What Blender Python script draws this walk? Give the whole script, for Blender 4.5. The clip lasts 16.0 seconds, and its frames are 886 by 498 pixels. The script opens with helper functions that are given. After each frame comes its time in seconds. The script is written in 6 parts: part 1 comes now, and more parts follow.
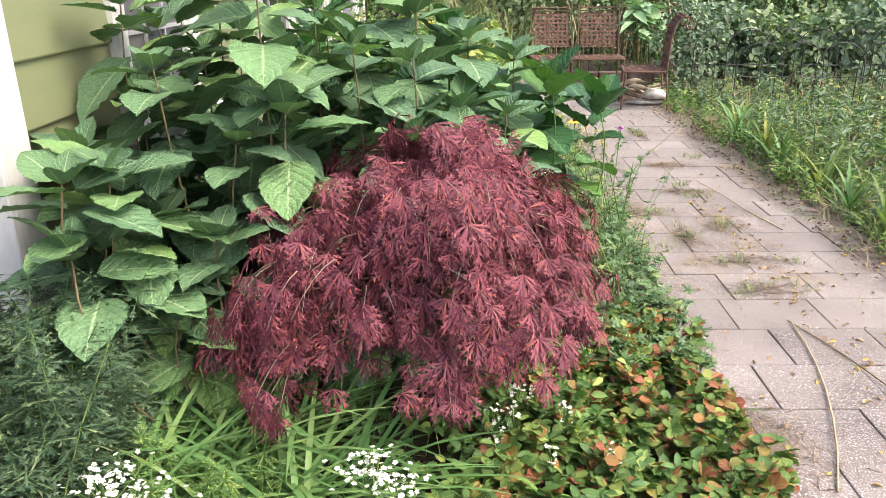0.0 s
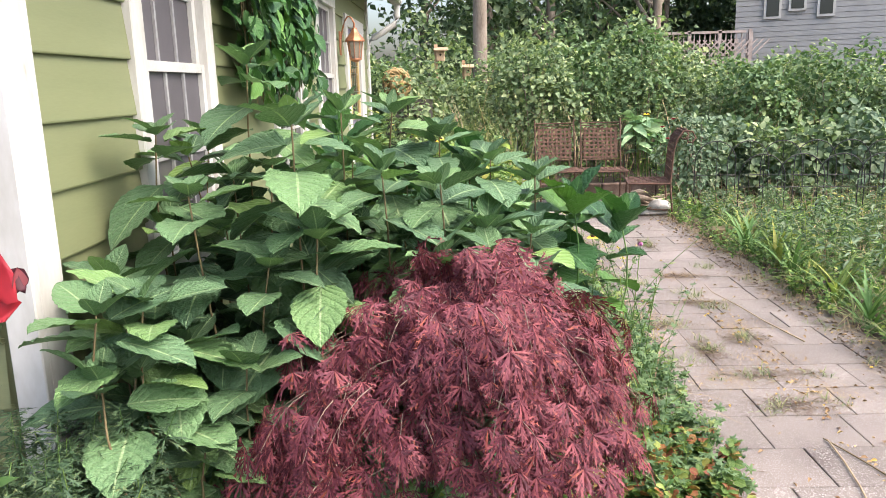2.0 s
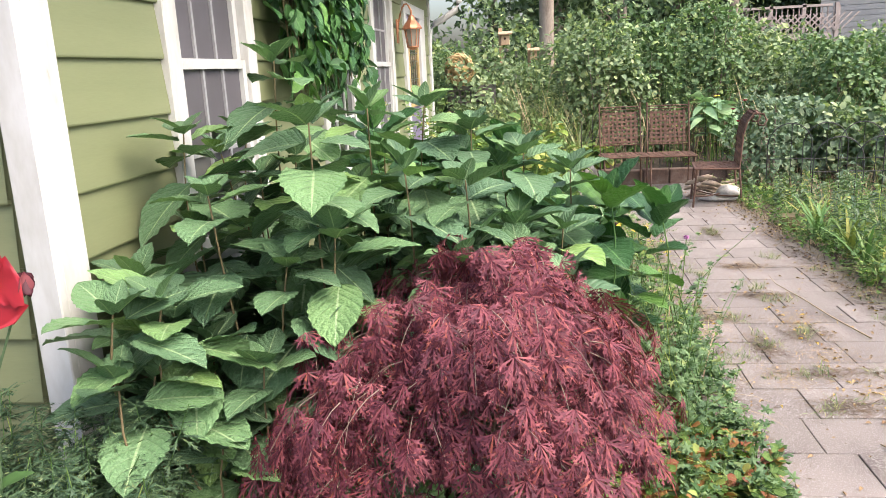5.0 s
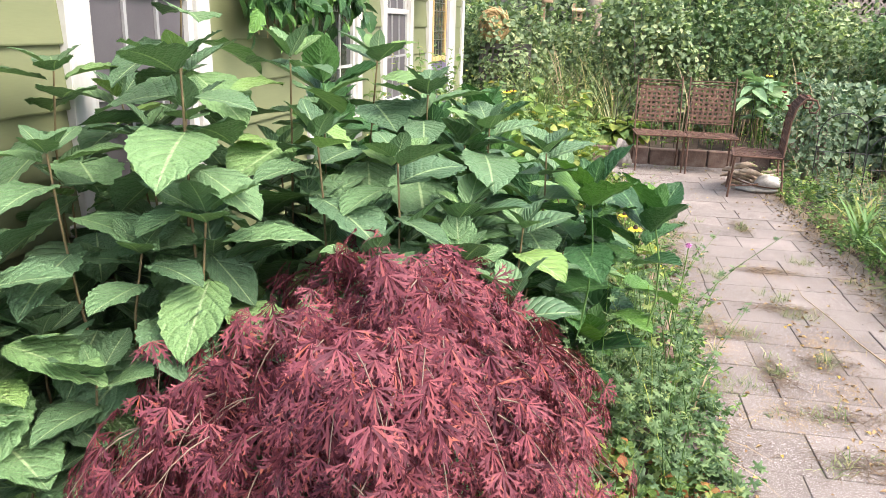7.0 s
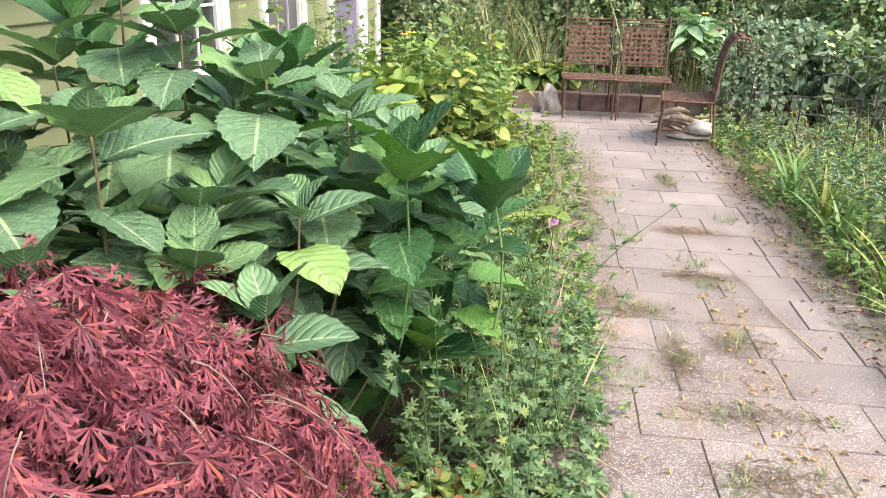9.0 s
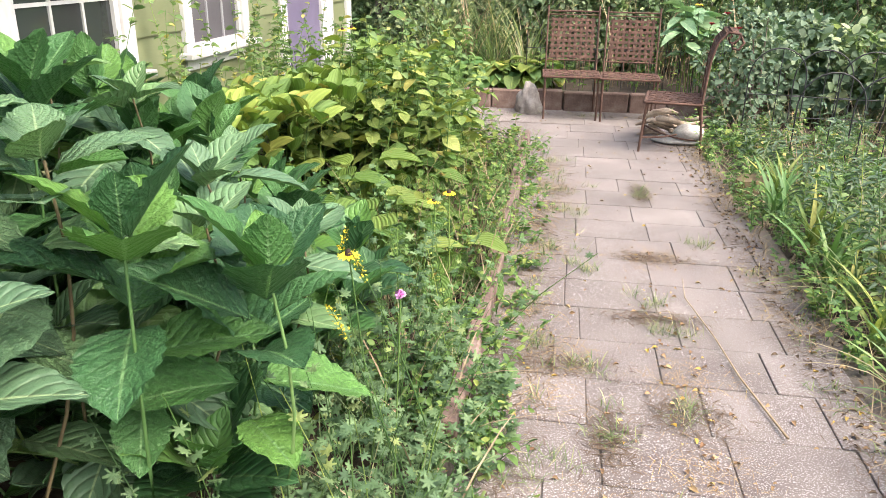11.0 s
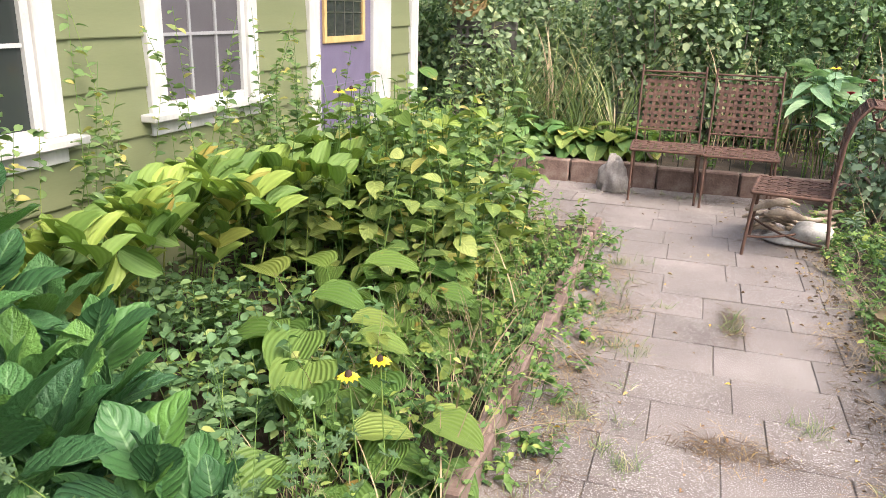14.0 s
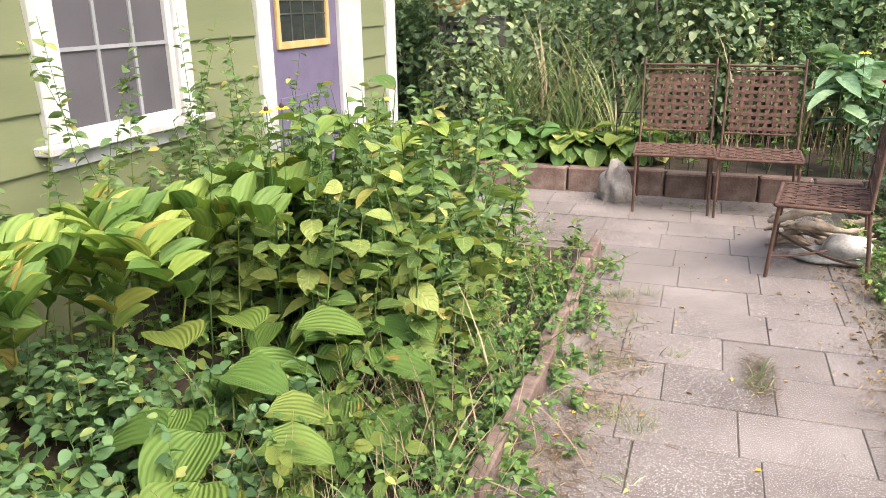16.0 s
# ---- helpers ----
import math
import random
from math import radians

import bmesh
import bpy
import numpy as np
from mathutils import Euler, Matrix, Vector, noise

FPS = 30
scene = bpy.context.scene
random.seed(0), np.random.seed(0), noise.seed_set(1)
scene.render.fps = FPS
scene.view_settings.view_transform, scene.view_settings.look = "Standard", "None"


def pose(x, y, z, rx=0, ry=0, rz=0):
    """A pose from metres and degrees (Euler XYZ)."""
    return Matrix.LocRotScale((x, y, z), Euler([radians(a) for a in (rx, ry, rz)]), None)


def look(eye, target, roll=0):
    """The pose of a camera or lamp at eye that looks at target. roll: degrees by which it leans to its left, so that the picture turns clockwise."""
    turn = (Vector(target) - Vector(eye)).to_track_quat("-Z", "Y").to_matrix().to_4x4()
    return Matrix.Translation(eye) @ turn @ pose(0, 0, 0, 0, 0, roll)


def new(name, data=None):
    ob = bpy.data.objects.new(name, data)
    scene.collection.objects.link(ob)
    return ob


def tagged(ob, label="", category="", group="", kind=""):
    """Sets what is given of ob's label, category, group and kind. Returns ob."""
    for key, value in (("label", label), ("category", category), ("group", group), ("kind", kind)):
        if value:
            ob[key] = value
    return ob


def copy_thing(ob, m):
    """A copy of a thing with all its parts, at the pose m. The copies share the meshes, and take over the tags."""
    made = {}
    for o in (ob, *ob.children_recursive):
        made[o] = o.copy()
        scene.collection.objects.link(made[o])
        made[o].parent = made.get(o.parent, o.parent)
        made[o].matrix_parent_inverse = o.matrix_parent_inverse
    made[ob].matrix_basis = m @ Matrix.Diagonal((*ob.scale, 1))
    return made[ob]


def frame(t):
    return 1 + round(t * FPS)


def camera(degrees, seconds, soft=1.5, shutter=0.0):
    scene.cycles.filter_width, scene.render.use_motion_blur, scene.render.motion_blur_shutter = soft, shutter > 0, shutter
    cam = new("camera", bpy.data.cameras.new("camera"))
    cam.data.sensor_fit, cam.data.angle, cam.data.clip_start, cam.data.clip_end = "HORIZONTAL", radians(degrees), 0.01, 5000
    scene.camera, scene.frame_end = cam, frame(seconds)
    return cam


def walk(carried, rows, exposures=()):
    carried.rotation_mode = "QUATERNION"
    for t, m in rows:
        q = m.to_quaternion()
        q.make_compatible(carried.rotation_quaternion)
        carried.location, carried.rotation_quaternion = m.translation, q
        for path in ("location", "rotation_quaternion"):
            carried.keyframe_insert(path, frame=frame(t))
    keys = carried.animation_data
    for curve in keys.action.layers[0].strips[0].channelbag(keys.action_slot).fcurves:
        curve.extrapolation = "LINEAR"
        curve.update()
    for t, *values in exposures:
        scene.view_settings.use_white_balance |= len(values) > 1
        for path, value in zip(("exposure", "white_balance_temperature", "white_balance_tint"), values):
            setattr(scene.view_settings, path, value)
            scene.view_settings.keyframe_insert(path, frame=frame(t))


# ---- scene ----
cam = camera(60.0, 16.0, soft=0.45)
PATH = [
    (0, (0.207, 0.153, 1.553), (0.153, 2.03, 0.864), -0.9),
    (0.5, (0.175, 0.133, 1.585), (0.122, 2.016, 0.914), -0.7),
    (1, (0.160, 0.138, 1.612), (0.096, 2.036, 0.986), -1.2),
    (1.3, (0.140, 0.165, 1.600), (0.095, 2.098, 1.090), -1.1),
    (1.5, (0.129, 0.183, 1.586), (0.093, 2.126, 1.116), -1.2),
    (2, (0.107, 0.186, 1.596), (0.055, 2.14, 1.176), -1.6),
    (2.5, (0.119, 0.19, 1.592), (0.069, 2.147, 1.181), -2.5),
    (3, (0.139, 0.193, 1.613), (-0.008, 2.148, 1.216), -3.4),
    (3.5, (0.189, 0.196, 1.619), (-0.011, 2.143, 1.211), -2.9),
    (3.7, (0.219, 0.199, 1.618), (0.023, 2.147, 1.211), -3.1),
    (5.8, (0.287, 0.401, 1.646), (0.018, 2.324, 1.169), -2.7),
    (6, (0.27, 0.481, 1.651), (0.042, 2.421, 1.221), -2.3),
    (6.5, (0.323, 0.652, 1.644), (0.193, 2.568, 1.085), -2.9),
    (7, (0.547, 0.866, 1.606), (0.203, 2.754, 1.045), 1.6),
    (7.5, (0.78, 1.197, 1.544), (0.338, 3.025, 0.862), 0.7),
    (8, (0.781, 1.344, 1.58), (0.414, 3.203, 0.943), -0.3),
    (8.5, (0.776, 1.445, 1.567), (0.482, 3.306, 0.898), 0.7),
    (9, (0.911, 1.555, 1.549), (0.677, 3.418, 0.859), 1.2),
    (9.2, (1.008, 1.612, 1.557), (0.786, 3.484, 0.89), 1.2),
    (11.3, (1.333, 2.398, 1.538), (1.027, 4.241, 0.823), 0.7),
    (11.5, (1.363, 2.497, 1.518), (1.021, 4.341, 0.822), 0.3),
    (12, (1.503, 2.747, 1.511), (1.032, 4.565, 0.823), -1.8),
    (12.5, (1.544, 2.959, 1.514), (1.111, 4.783, 0.816), -3.0),
    (12.8, (1.492, 3.133, 1.539), (1.164, 5.03, 0.996), 0.3),
    (13, (1.461, 3.223, 1.538), (1.119, 5.111, 0.971), 0.0),
    (13.5, (1.497, 3.437, 1.509), (1.032, 5.275, 0.872), -0.5),
    (14, (1.6, 3.683, 1.512), (1.017, 5.499, 0.91), 1.7),
    (14.5, (1.658, 3.84, 1.519), (0.939, 5.579, 0.841), -2.4),
    (15, (1.552, 4.081, 1.548), (0.972, 5.912, 0.991), 0.6),
    (15.5, (1.486, 4.258, 1.549), (0.915, 6.089, 0.985), 0.6),
    (16, (1.601, 4.462, 1.506), (0.982, 6.263, 0.895), -0.8),
]
EXPOSURES = [(0, 1.78), (3.5, 1.73), (6, 1.76), (7, 1.86), (9, 1.87), (11.5, 1.78), (12.5, 1.68), (16, 1.64)]
walk(cam, [(t, look(eye, target, roll)) for t, eye, target, roll in PATH], EXPOSURES)

# ---- world and light: bright overcast sky ----
world = bpy.data.worlds.new("world")
scene.world = world
world.use_nodes = True
wn = world.node_tree
sky = wn.nodes.new("ShaderNodeTexSky")
sky.sky_type, sky.sun_disc = "NISHITA", False
sky.sun_elevation, sky.sun_rotation = radians(53), radians(117)
sky.air_density, sky.dust_density, sky.ozone_density = 1.0, 6.0, 1.0
bg = wn.nodes["Background"]
wn.links.new(sky.outputs[0], bg.inputs[0])
bg.inputs[1].default_value = 0.15
sun_data = bpy.data.lights.new("sun", "SUN")
sun_data.energy, sun_data.angle, sun_data.color = 0.9, radians(50), (1.0, 0.94, 0.91)
sun = new("sun", sun_data)
sun.matrix_world = look((6, -3, 9), (0, 0, 0))
scene.view_settings.exposure = 1.68

# ---- mesh helpers ----
TAU = 2 * math.pi
rng = np.random.default_rng(7)


def raw(name, V, F, uv=None, smooth=False):
    """Mesh from an array of points, an array of triangles or quads, and a UV per point."""
    V, F = np.asarray(V, float), np.asarray(F, int)
    k = F.shape[1]
    me = bpy.data.meshes.new(name)
    me.vertices.add(len(V))
    me.vertices.foreach_set("co", V.ravel())
    me.loops.add(F.size)
    me.loops.foreach_set("vertex_index", F.ravel())
    me.polygons.add(len(F))
    me.polygons.foreach_set("loop_start", np.arange(0, F.size, k))
    me.polygons.foreach_set("loop_total", np.full(len(F), k))
    me.polygons.foreach_set("use_smooth", np.full(len(F), bool(smooth)))
    if uv is not None:
        layer = me.uv_layers.new(name="UVMap")
        layer.data.foreach_set("uv", np.asarray(uv)[F.ravel()].ravel())
    me.update(calc_edges=True)
    return me


def put(name, me, material=None, parent=None, label=""):
    if material and not me.materials:
        me.materials.append(material)
    ob = new(name, me)
    if parent is not None:
        ob.parent = parent
    if label:
        ob["label"] = label
    return ob


def part(name, bm, material, parent=None, label="", smooth=False):
    me = bpy.data.meshes.new(name)
    bm.to_mesh(me)
    bm.free()
    if smooth:
        for p in me.polygons:
            p.use_smooth = True
    return put(name, me, material, parent, label)


def empty(name, x=0, y=0, z=0, rz=0):
    ob = new(name)
    ob.matrix_world = pose(x, y, z, 0, 0, rz)
    return ob


def box(bm, x0, x1, y0, y1, z0, z1, bevel=0.0, m=None):
    vs = [bm.verts.new((x, y, z)) for x in (x0, x1) for y in (y0, y1) for z in (z0, z1)]
    fs = [(0, 1, 3, 2), (4, 6, 7, 5), (0, 4, 5, 1), (2, 3, 7, 6), (0, 2, 6, 4), (1, 5, 7, 3)]
    faces = [bm.faces.new([vs[i] for i in f]) for f in fs]
    if bevel:
        es = list({e for f in faces for e in f.edges})
        r = bmesh.ops.bevel(bm, geom=es, offset=bevel, segments=1, affect="EDGES")
        vs = list({v for f in r["faces"] for v in f.verts})
    if m is not None:
        bmesh.ops.transform(bm, matrix=m, verts=vs)
    return bm


def boxed(*a, **k):
    return box(bmesh.new(), *a, **k)


def tube(pts, radii, sides=6):
    """Points and quads of a tapered tube along pts."""
    P = np.asarray(pts, float)
    R = np.broadcast_to(np.asarray(radii, float), (len(P),))
    T = np.gradient(P, axis=0)
    T /= np.linalg.norm(T, axis=1)[:, None] + 1e-9
    ref = np.where(np.abs(T[:, 2:3]) > 0.9, [[1.0, 0, 0]], [[0, 0, 1.0]])
    A = np.cross(T, ref)
    A /= np.linalg.norm(A, axis=1)[:, None] + 1e-9
    B = np.cross(T, A)
    th = np.arange(sides) * 2 * np.pi / sides
    V = (P[:, None] + R[:, None, None] * (A[:, None] * np.cos(th)[None, :, None] + B[:, None] * np.sin(th)[None, :, None])).reshape(-1, 3)
    F = []
    for i in range(len(P) - 1):
        for j in range(sides):
            k = (j + 1) % sides
            F.append((i * sides + j, i * sides + k, (i + 1) * sides + k, (i + 1) * sides + j))
    return V, np.array(F)


def tubes(name, runs, sides=6):
    Vs, Fs, n = [], [], 0
    for pts, radii in runs:
        V, F = tube(pts, radii, sides)
        Vs.append(V), Fs.append(F + n)
        n += len(V)
    return raw(name, np.concatenate(Vs), np.concatenate(Fs), smooth=True)


def bend(a, b, sag=0.0, n=6, side=(0, 0, 0)):
    a, b, side = np.array(a, float), np.array(b, float), np.array(side, float)
    u = np.linspace(0, 1, n)[:, None]
    return a + (b - a) * u + np.array([0, 0, -sag]) * 4 * u * (1 - u) + side * 4 * u * (1 - u)


def frames(P, D, U, S):
    """4 x 4 poses with the local y along D, z towards U, scaled by S."""
    P, D, U = np.asarray(P, float), np.asarray(D, float), np.asarray(U, float)
    D = D / (np.linalg.norm(D, axis=1)[:, None] + 1e-9)
    X = np.cross(D, U)
    X /= np.linalg.norm(X, axis=1)[:, None] + 1e-9
    Z = np.cross(X, D)
    S = np.broadcast_to(np.asarray(S, float), (len(P),))[:, None]
    M = np.zeros((len(P), 4, 4))
    M[:, :3, 0], M[:, :3, 1], M[:, :3, 2], M[:, :3, 3], M[:, 3, 3] = X * S, D * S, Z * S, P, 1
    return M


def scatter(name, proto, M, smooth=True):
    """One mesh with a copy of proto (V, F, UV) at every pose of M."""
    V, F, uv = proto
    W = np.einsum("nij,vj->nvi", M[:, :3, :3], V) + M[:, None, :3, 3]
    G = (F[None] + (np.arange(len(M)) * len(V))[:, None, None]).reshape(-1, F.shape[1])
    return raw(name, W.reshape(-1, 3), G, np.tile(uv, (len(M), 1)), smooth)


def join_protos(ps):
    V, F, U, n = [], [], [], 0
    for v, f, u in ps:
        V.append(v), F.append(f + n), U.append(u)
        n += len(v)
    return np.concatenate(V), np.concatenate(F), np.concatenate(U)


def moved(proto, m):
    V, F, U = proto
    m = np.array(m)
    return V @ m[:3, :3].T + m[:3, 3], F, U


# ---- leaf shapes: base at the origin, tip at y = 1, face up ----
def leaf(w=0.3, n=4, fold=0.15, droop=0.2, teeth=0.0, a=0.75, b=0.9, across=3, wave=0.0, seed=0):
    r = np.random.default_rng(seed)
    u = np.linspace(0, 1, n + 1)
    prof = np.where(u > 0, u, 0) ** a * (1 - u) ** b
    prof = w * prof / prof.max()
    cols = np.linspace(-1, 1, across)
    V, U = [], []
    for i, t in enumerate(u):
        for c in cols:
            e = abs(c) > 0.99
            hw = prof[i] * (1 + (teeth * (1 if i % 2 else -1) if e else 0))
            y = t + (0.06 * abs(c) * (1 - t) * 0.5)
            V.append((c * hw, y, fold * abs(c) * prof[i] / w * 0.5 - droop * t * t + (wave * r.normal() if e else 0)))
            U.append((t, c * 0.5 + 0.5))
    F = []
    for i in range(n):
        for j in range(across - 1):
            p = i * across + j
            q = p + across
            F += [(p, p + 1, q + 1), (p, q + 1, q)]
    return np.array(V), np.array(F), np.array(U)


def blade(w=0.02, n=5, arch=0.5, fold=0.3):
    u = np.linspace(0, 1, n + 1)
    V, U = [], []
    for t in u:
        hw = w * (1 - t ** 3) * min(1, 0.5 + 3 * t)
        y, z = t * (1 - 0.25 * arch * t), -arch * t * t
        V += [(-hw, y, z + fold * hw), (0, y, z), (hw, y, z + fold * hw)]
        U += [(t, 0), (t, 0.5), (t, 1)]
    F = []
    for i in range(n):
        for j in range(2):
            p = i * 3 + j
            F += [(p, p + 1, p + 4), (p, p + 4, p + 3)]
    return np.array(V), np.array(F), np.array(U)


def lacy(lobes=7, seed=0, droop=0.5, spread=1.9):
    """A finely cut palmate leaf: lobes with side teeth."""
    r = np.random.default_rng(seed)
    V, F, U = [], [], []
    for k, ang in enumerate(np.linspace(-spread, spread, lobes)):
        ln = (1.0 - 0.25 * abs(ang)) * r.uniform(0.8, 1.15)
        ang += r.normal(0, 0.12)
        ca, sa = np.cos(ang), np.sin(ang)

        def pt(s, o):
            x, y = o, s * ln
            return (x * ca + y * sa, -x * sa + y * ca, -droop * (s * ln) ** 2 + r.normal() * 0.012)
        n0 = len(V)
        ss = [0.04, 0.4, 0.62, 1.0]
        ww = [0.010, 0.034, 0.027, 0.0]
        for s, w_ in zip(ss, ww):
            V += [pt(s, -w_), pt(s, w_)]
            U += [(s, 0.2), (s, 0.8)]
        for i in range(3):
            p = n0 + 2 * i
            F += [(p, p + 1, p + 3), (p, p + 3, p + 2)]
        for s, side, tl in ((0.36, -1, 0.24), (0.36, 1, 0.24), (0.56, -1, 0.2), (0.56, 1, 0.2)):
            n1 = len(V)
            V += [pt(s, 0), pt(s + 0.15, 0), pt(s + tl, side * tl * 0.52)]
            U += [(s, 0.5), (s + 0.1, 0.5), (s + tl, 0.1)]
            F += [(n1, n1 + 1, n1 + 2)]
    return np.array(V), np.array(F), np.array(U)


def lobed(lobes=5, cut=0.3, seed=0):
    """A rounded leaf with blunt lobes, as a fan about its middle."""
    r = np.random.default_rng(seed)
    n = lobes * 4
    V, U = [(0, 0.45, 0.03)], [(0.45, 0.5)]
    for k in range(n):
        a = TAU * (k + 0.5) / n
        rad = 0.5 * (1 - cut + cut * math.cos(lobes * a)) * (1 - 0.25 * (math.cos(a) < -0.85)) * r.uniform(0.92, 1.08)
        V.append((rad * math.sin(a), 0.45 + rad * math.cos(a), -0.05 + 0.05 * r.normal()))
        U.append((0.45 + rad * math.cos(a), 0.5 + rad * math.sin(a)))
    F = [(0, 1 + (k + 1) % n, 1 + k) for k in range(n)]
    return np.array(V, float), np.array(F), np.array(U, float)


# ---- materials ----
def nodes_of(name):
    m = bpy.data.materials.new(name)
    m.use_nodes = True
    return m, m.node_tree, m.node_tree.nodes["Principled BSDF"]


def ramp(nt, fac, stops):
    r = nt.nodes.new("ShaderNodeValToRGB")
    els = r.color_ramp.elements
    while len(els) < len(stops):
        els.new(0.5)
    for e, (p, c) in zip(els, stops):
        e.position, e.color = p, (*c, 1)
    if fac is not None:
        nt.links.new(fac, r.inputs[0])
    return r.outputs[0]


def noise_of(nt, scale, detail=4, coord="Object", stretch=None):
    tc = nt.nodes.new("ShaderNodeTexCoord")
    src = tc.outputs[coord] if coord != "World" else nt.nodes.new("ShaderNodeNewGeometry").outputs["Position"]
    if stretch:
        mp = nt.nodes.new("ShaderNodeMapping")
        mp.inputs["Scale"].default_value = stretch
        nt.links.new(src, mp.inputs[0])
        src = mp.outputs[0]
    n = nt.nodes.new("ShaderNodeTexNoise")
    n.inputs["Scale"].default_value, n.inputs["Detail"].default_value = scale, detail
    nt.links.new(src, n.inputs["Vector"])
    return n.outputs[0]


def mixed(nt, fac, a, b, mode="MIX"):
    m = nt.nodes.new("ShaderNodeMix")
    m.data_type, m.blend_type = "RGBA", mode
    for sock, v in ((m.inputs[0], fac), (m.inputs[6], a), (m.inputs[7], b)):
        if isinstance(v, (int, float)):
            sock.default_value = v
        elif isinstance(v, tuple):
            sock.default_value = (*v, 1)
        else:
            nt.links.new(v, sock)
    return m.outputs[2]


def maths(nt, op, a, b=None, c=None):
    m = nt.nodes.new("ShaderNodeMath")
    m.operation = op
    for i, v in enumerate((a, b, c)):
        if v is None:
            continue
        if isinstance(v, (int, float)):
            m.inputs[i].default_value = v
        else:
            nt.links.new(v, m.inputs[i])
    return m.outputs[0]


def bumped(nt, bsdf, height, strength, dist):
    b = nt.nodes.new("ShaderNodeBump")
    b.inputs["Strength"].default_value, b.inputs["Distance"].default_value = strength, dist
    nt.links.new(height, b.inputs["Height"])
    nt.links.new(b.outputs[0], bsdf.inputs["Normal"])


def surface(name, stops, scale=6, fine=80, rough=0.8, bump=0.3, dist=0.004, metal=0.0, stretch=None, tint=0.0, speck=None, coord="Object"):
    """A plain surface: a colour ramp over coarse and fine noise; tint varies whole pieces."""
    m, nt, b = nodes_of(name)
    co, fi = noise_of(nt, scale, 5, coord, stretch), noise_of(nt, fine, 3, coord, stretch)
    f = maths(nt, "ADD", maths(nt, "MULTIPLY", co, 0.7), maths(nt, "MULTIPLY", fi, 0.3))
    col = ramp(nt, f, stops)
    if speck:
        sp = maths(nt, "GREATER_THAN", noise_of(nt, speck[0], 1, coord), speck[1])
        col = mixed(nt, maths(nt, "MULTIPLY", sp, speck[3]), col, speck[2])
    if tint:
        oi = nt.nodes.new("ShaderNodeObjectInfo")
        v = maths(nt, "ADD", maths(nt, "MULTIPLY", oi.outputs["Random"], 2 * tint), 1 - tint)
        hs = nt.nodes.new("ShaderNodeHueSaturation")
        nt.links.new(v, hs.inputs["Value"])
        nt.links.new(col, hs.inputs["Color"])
        col = hs.outputs[0]
    nt.links.new(col, b.inputs["Base Color"])
    b.inputs["Roughness"].default_value, b.inputs["Metallic"].default_value = rough, metal
    if bump:
        bumped(nt, b, f, bump, dist)
    return m


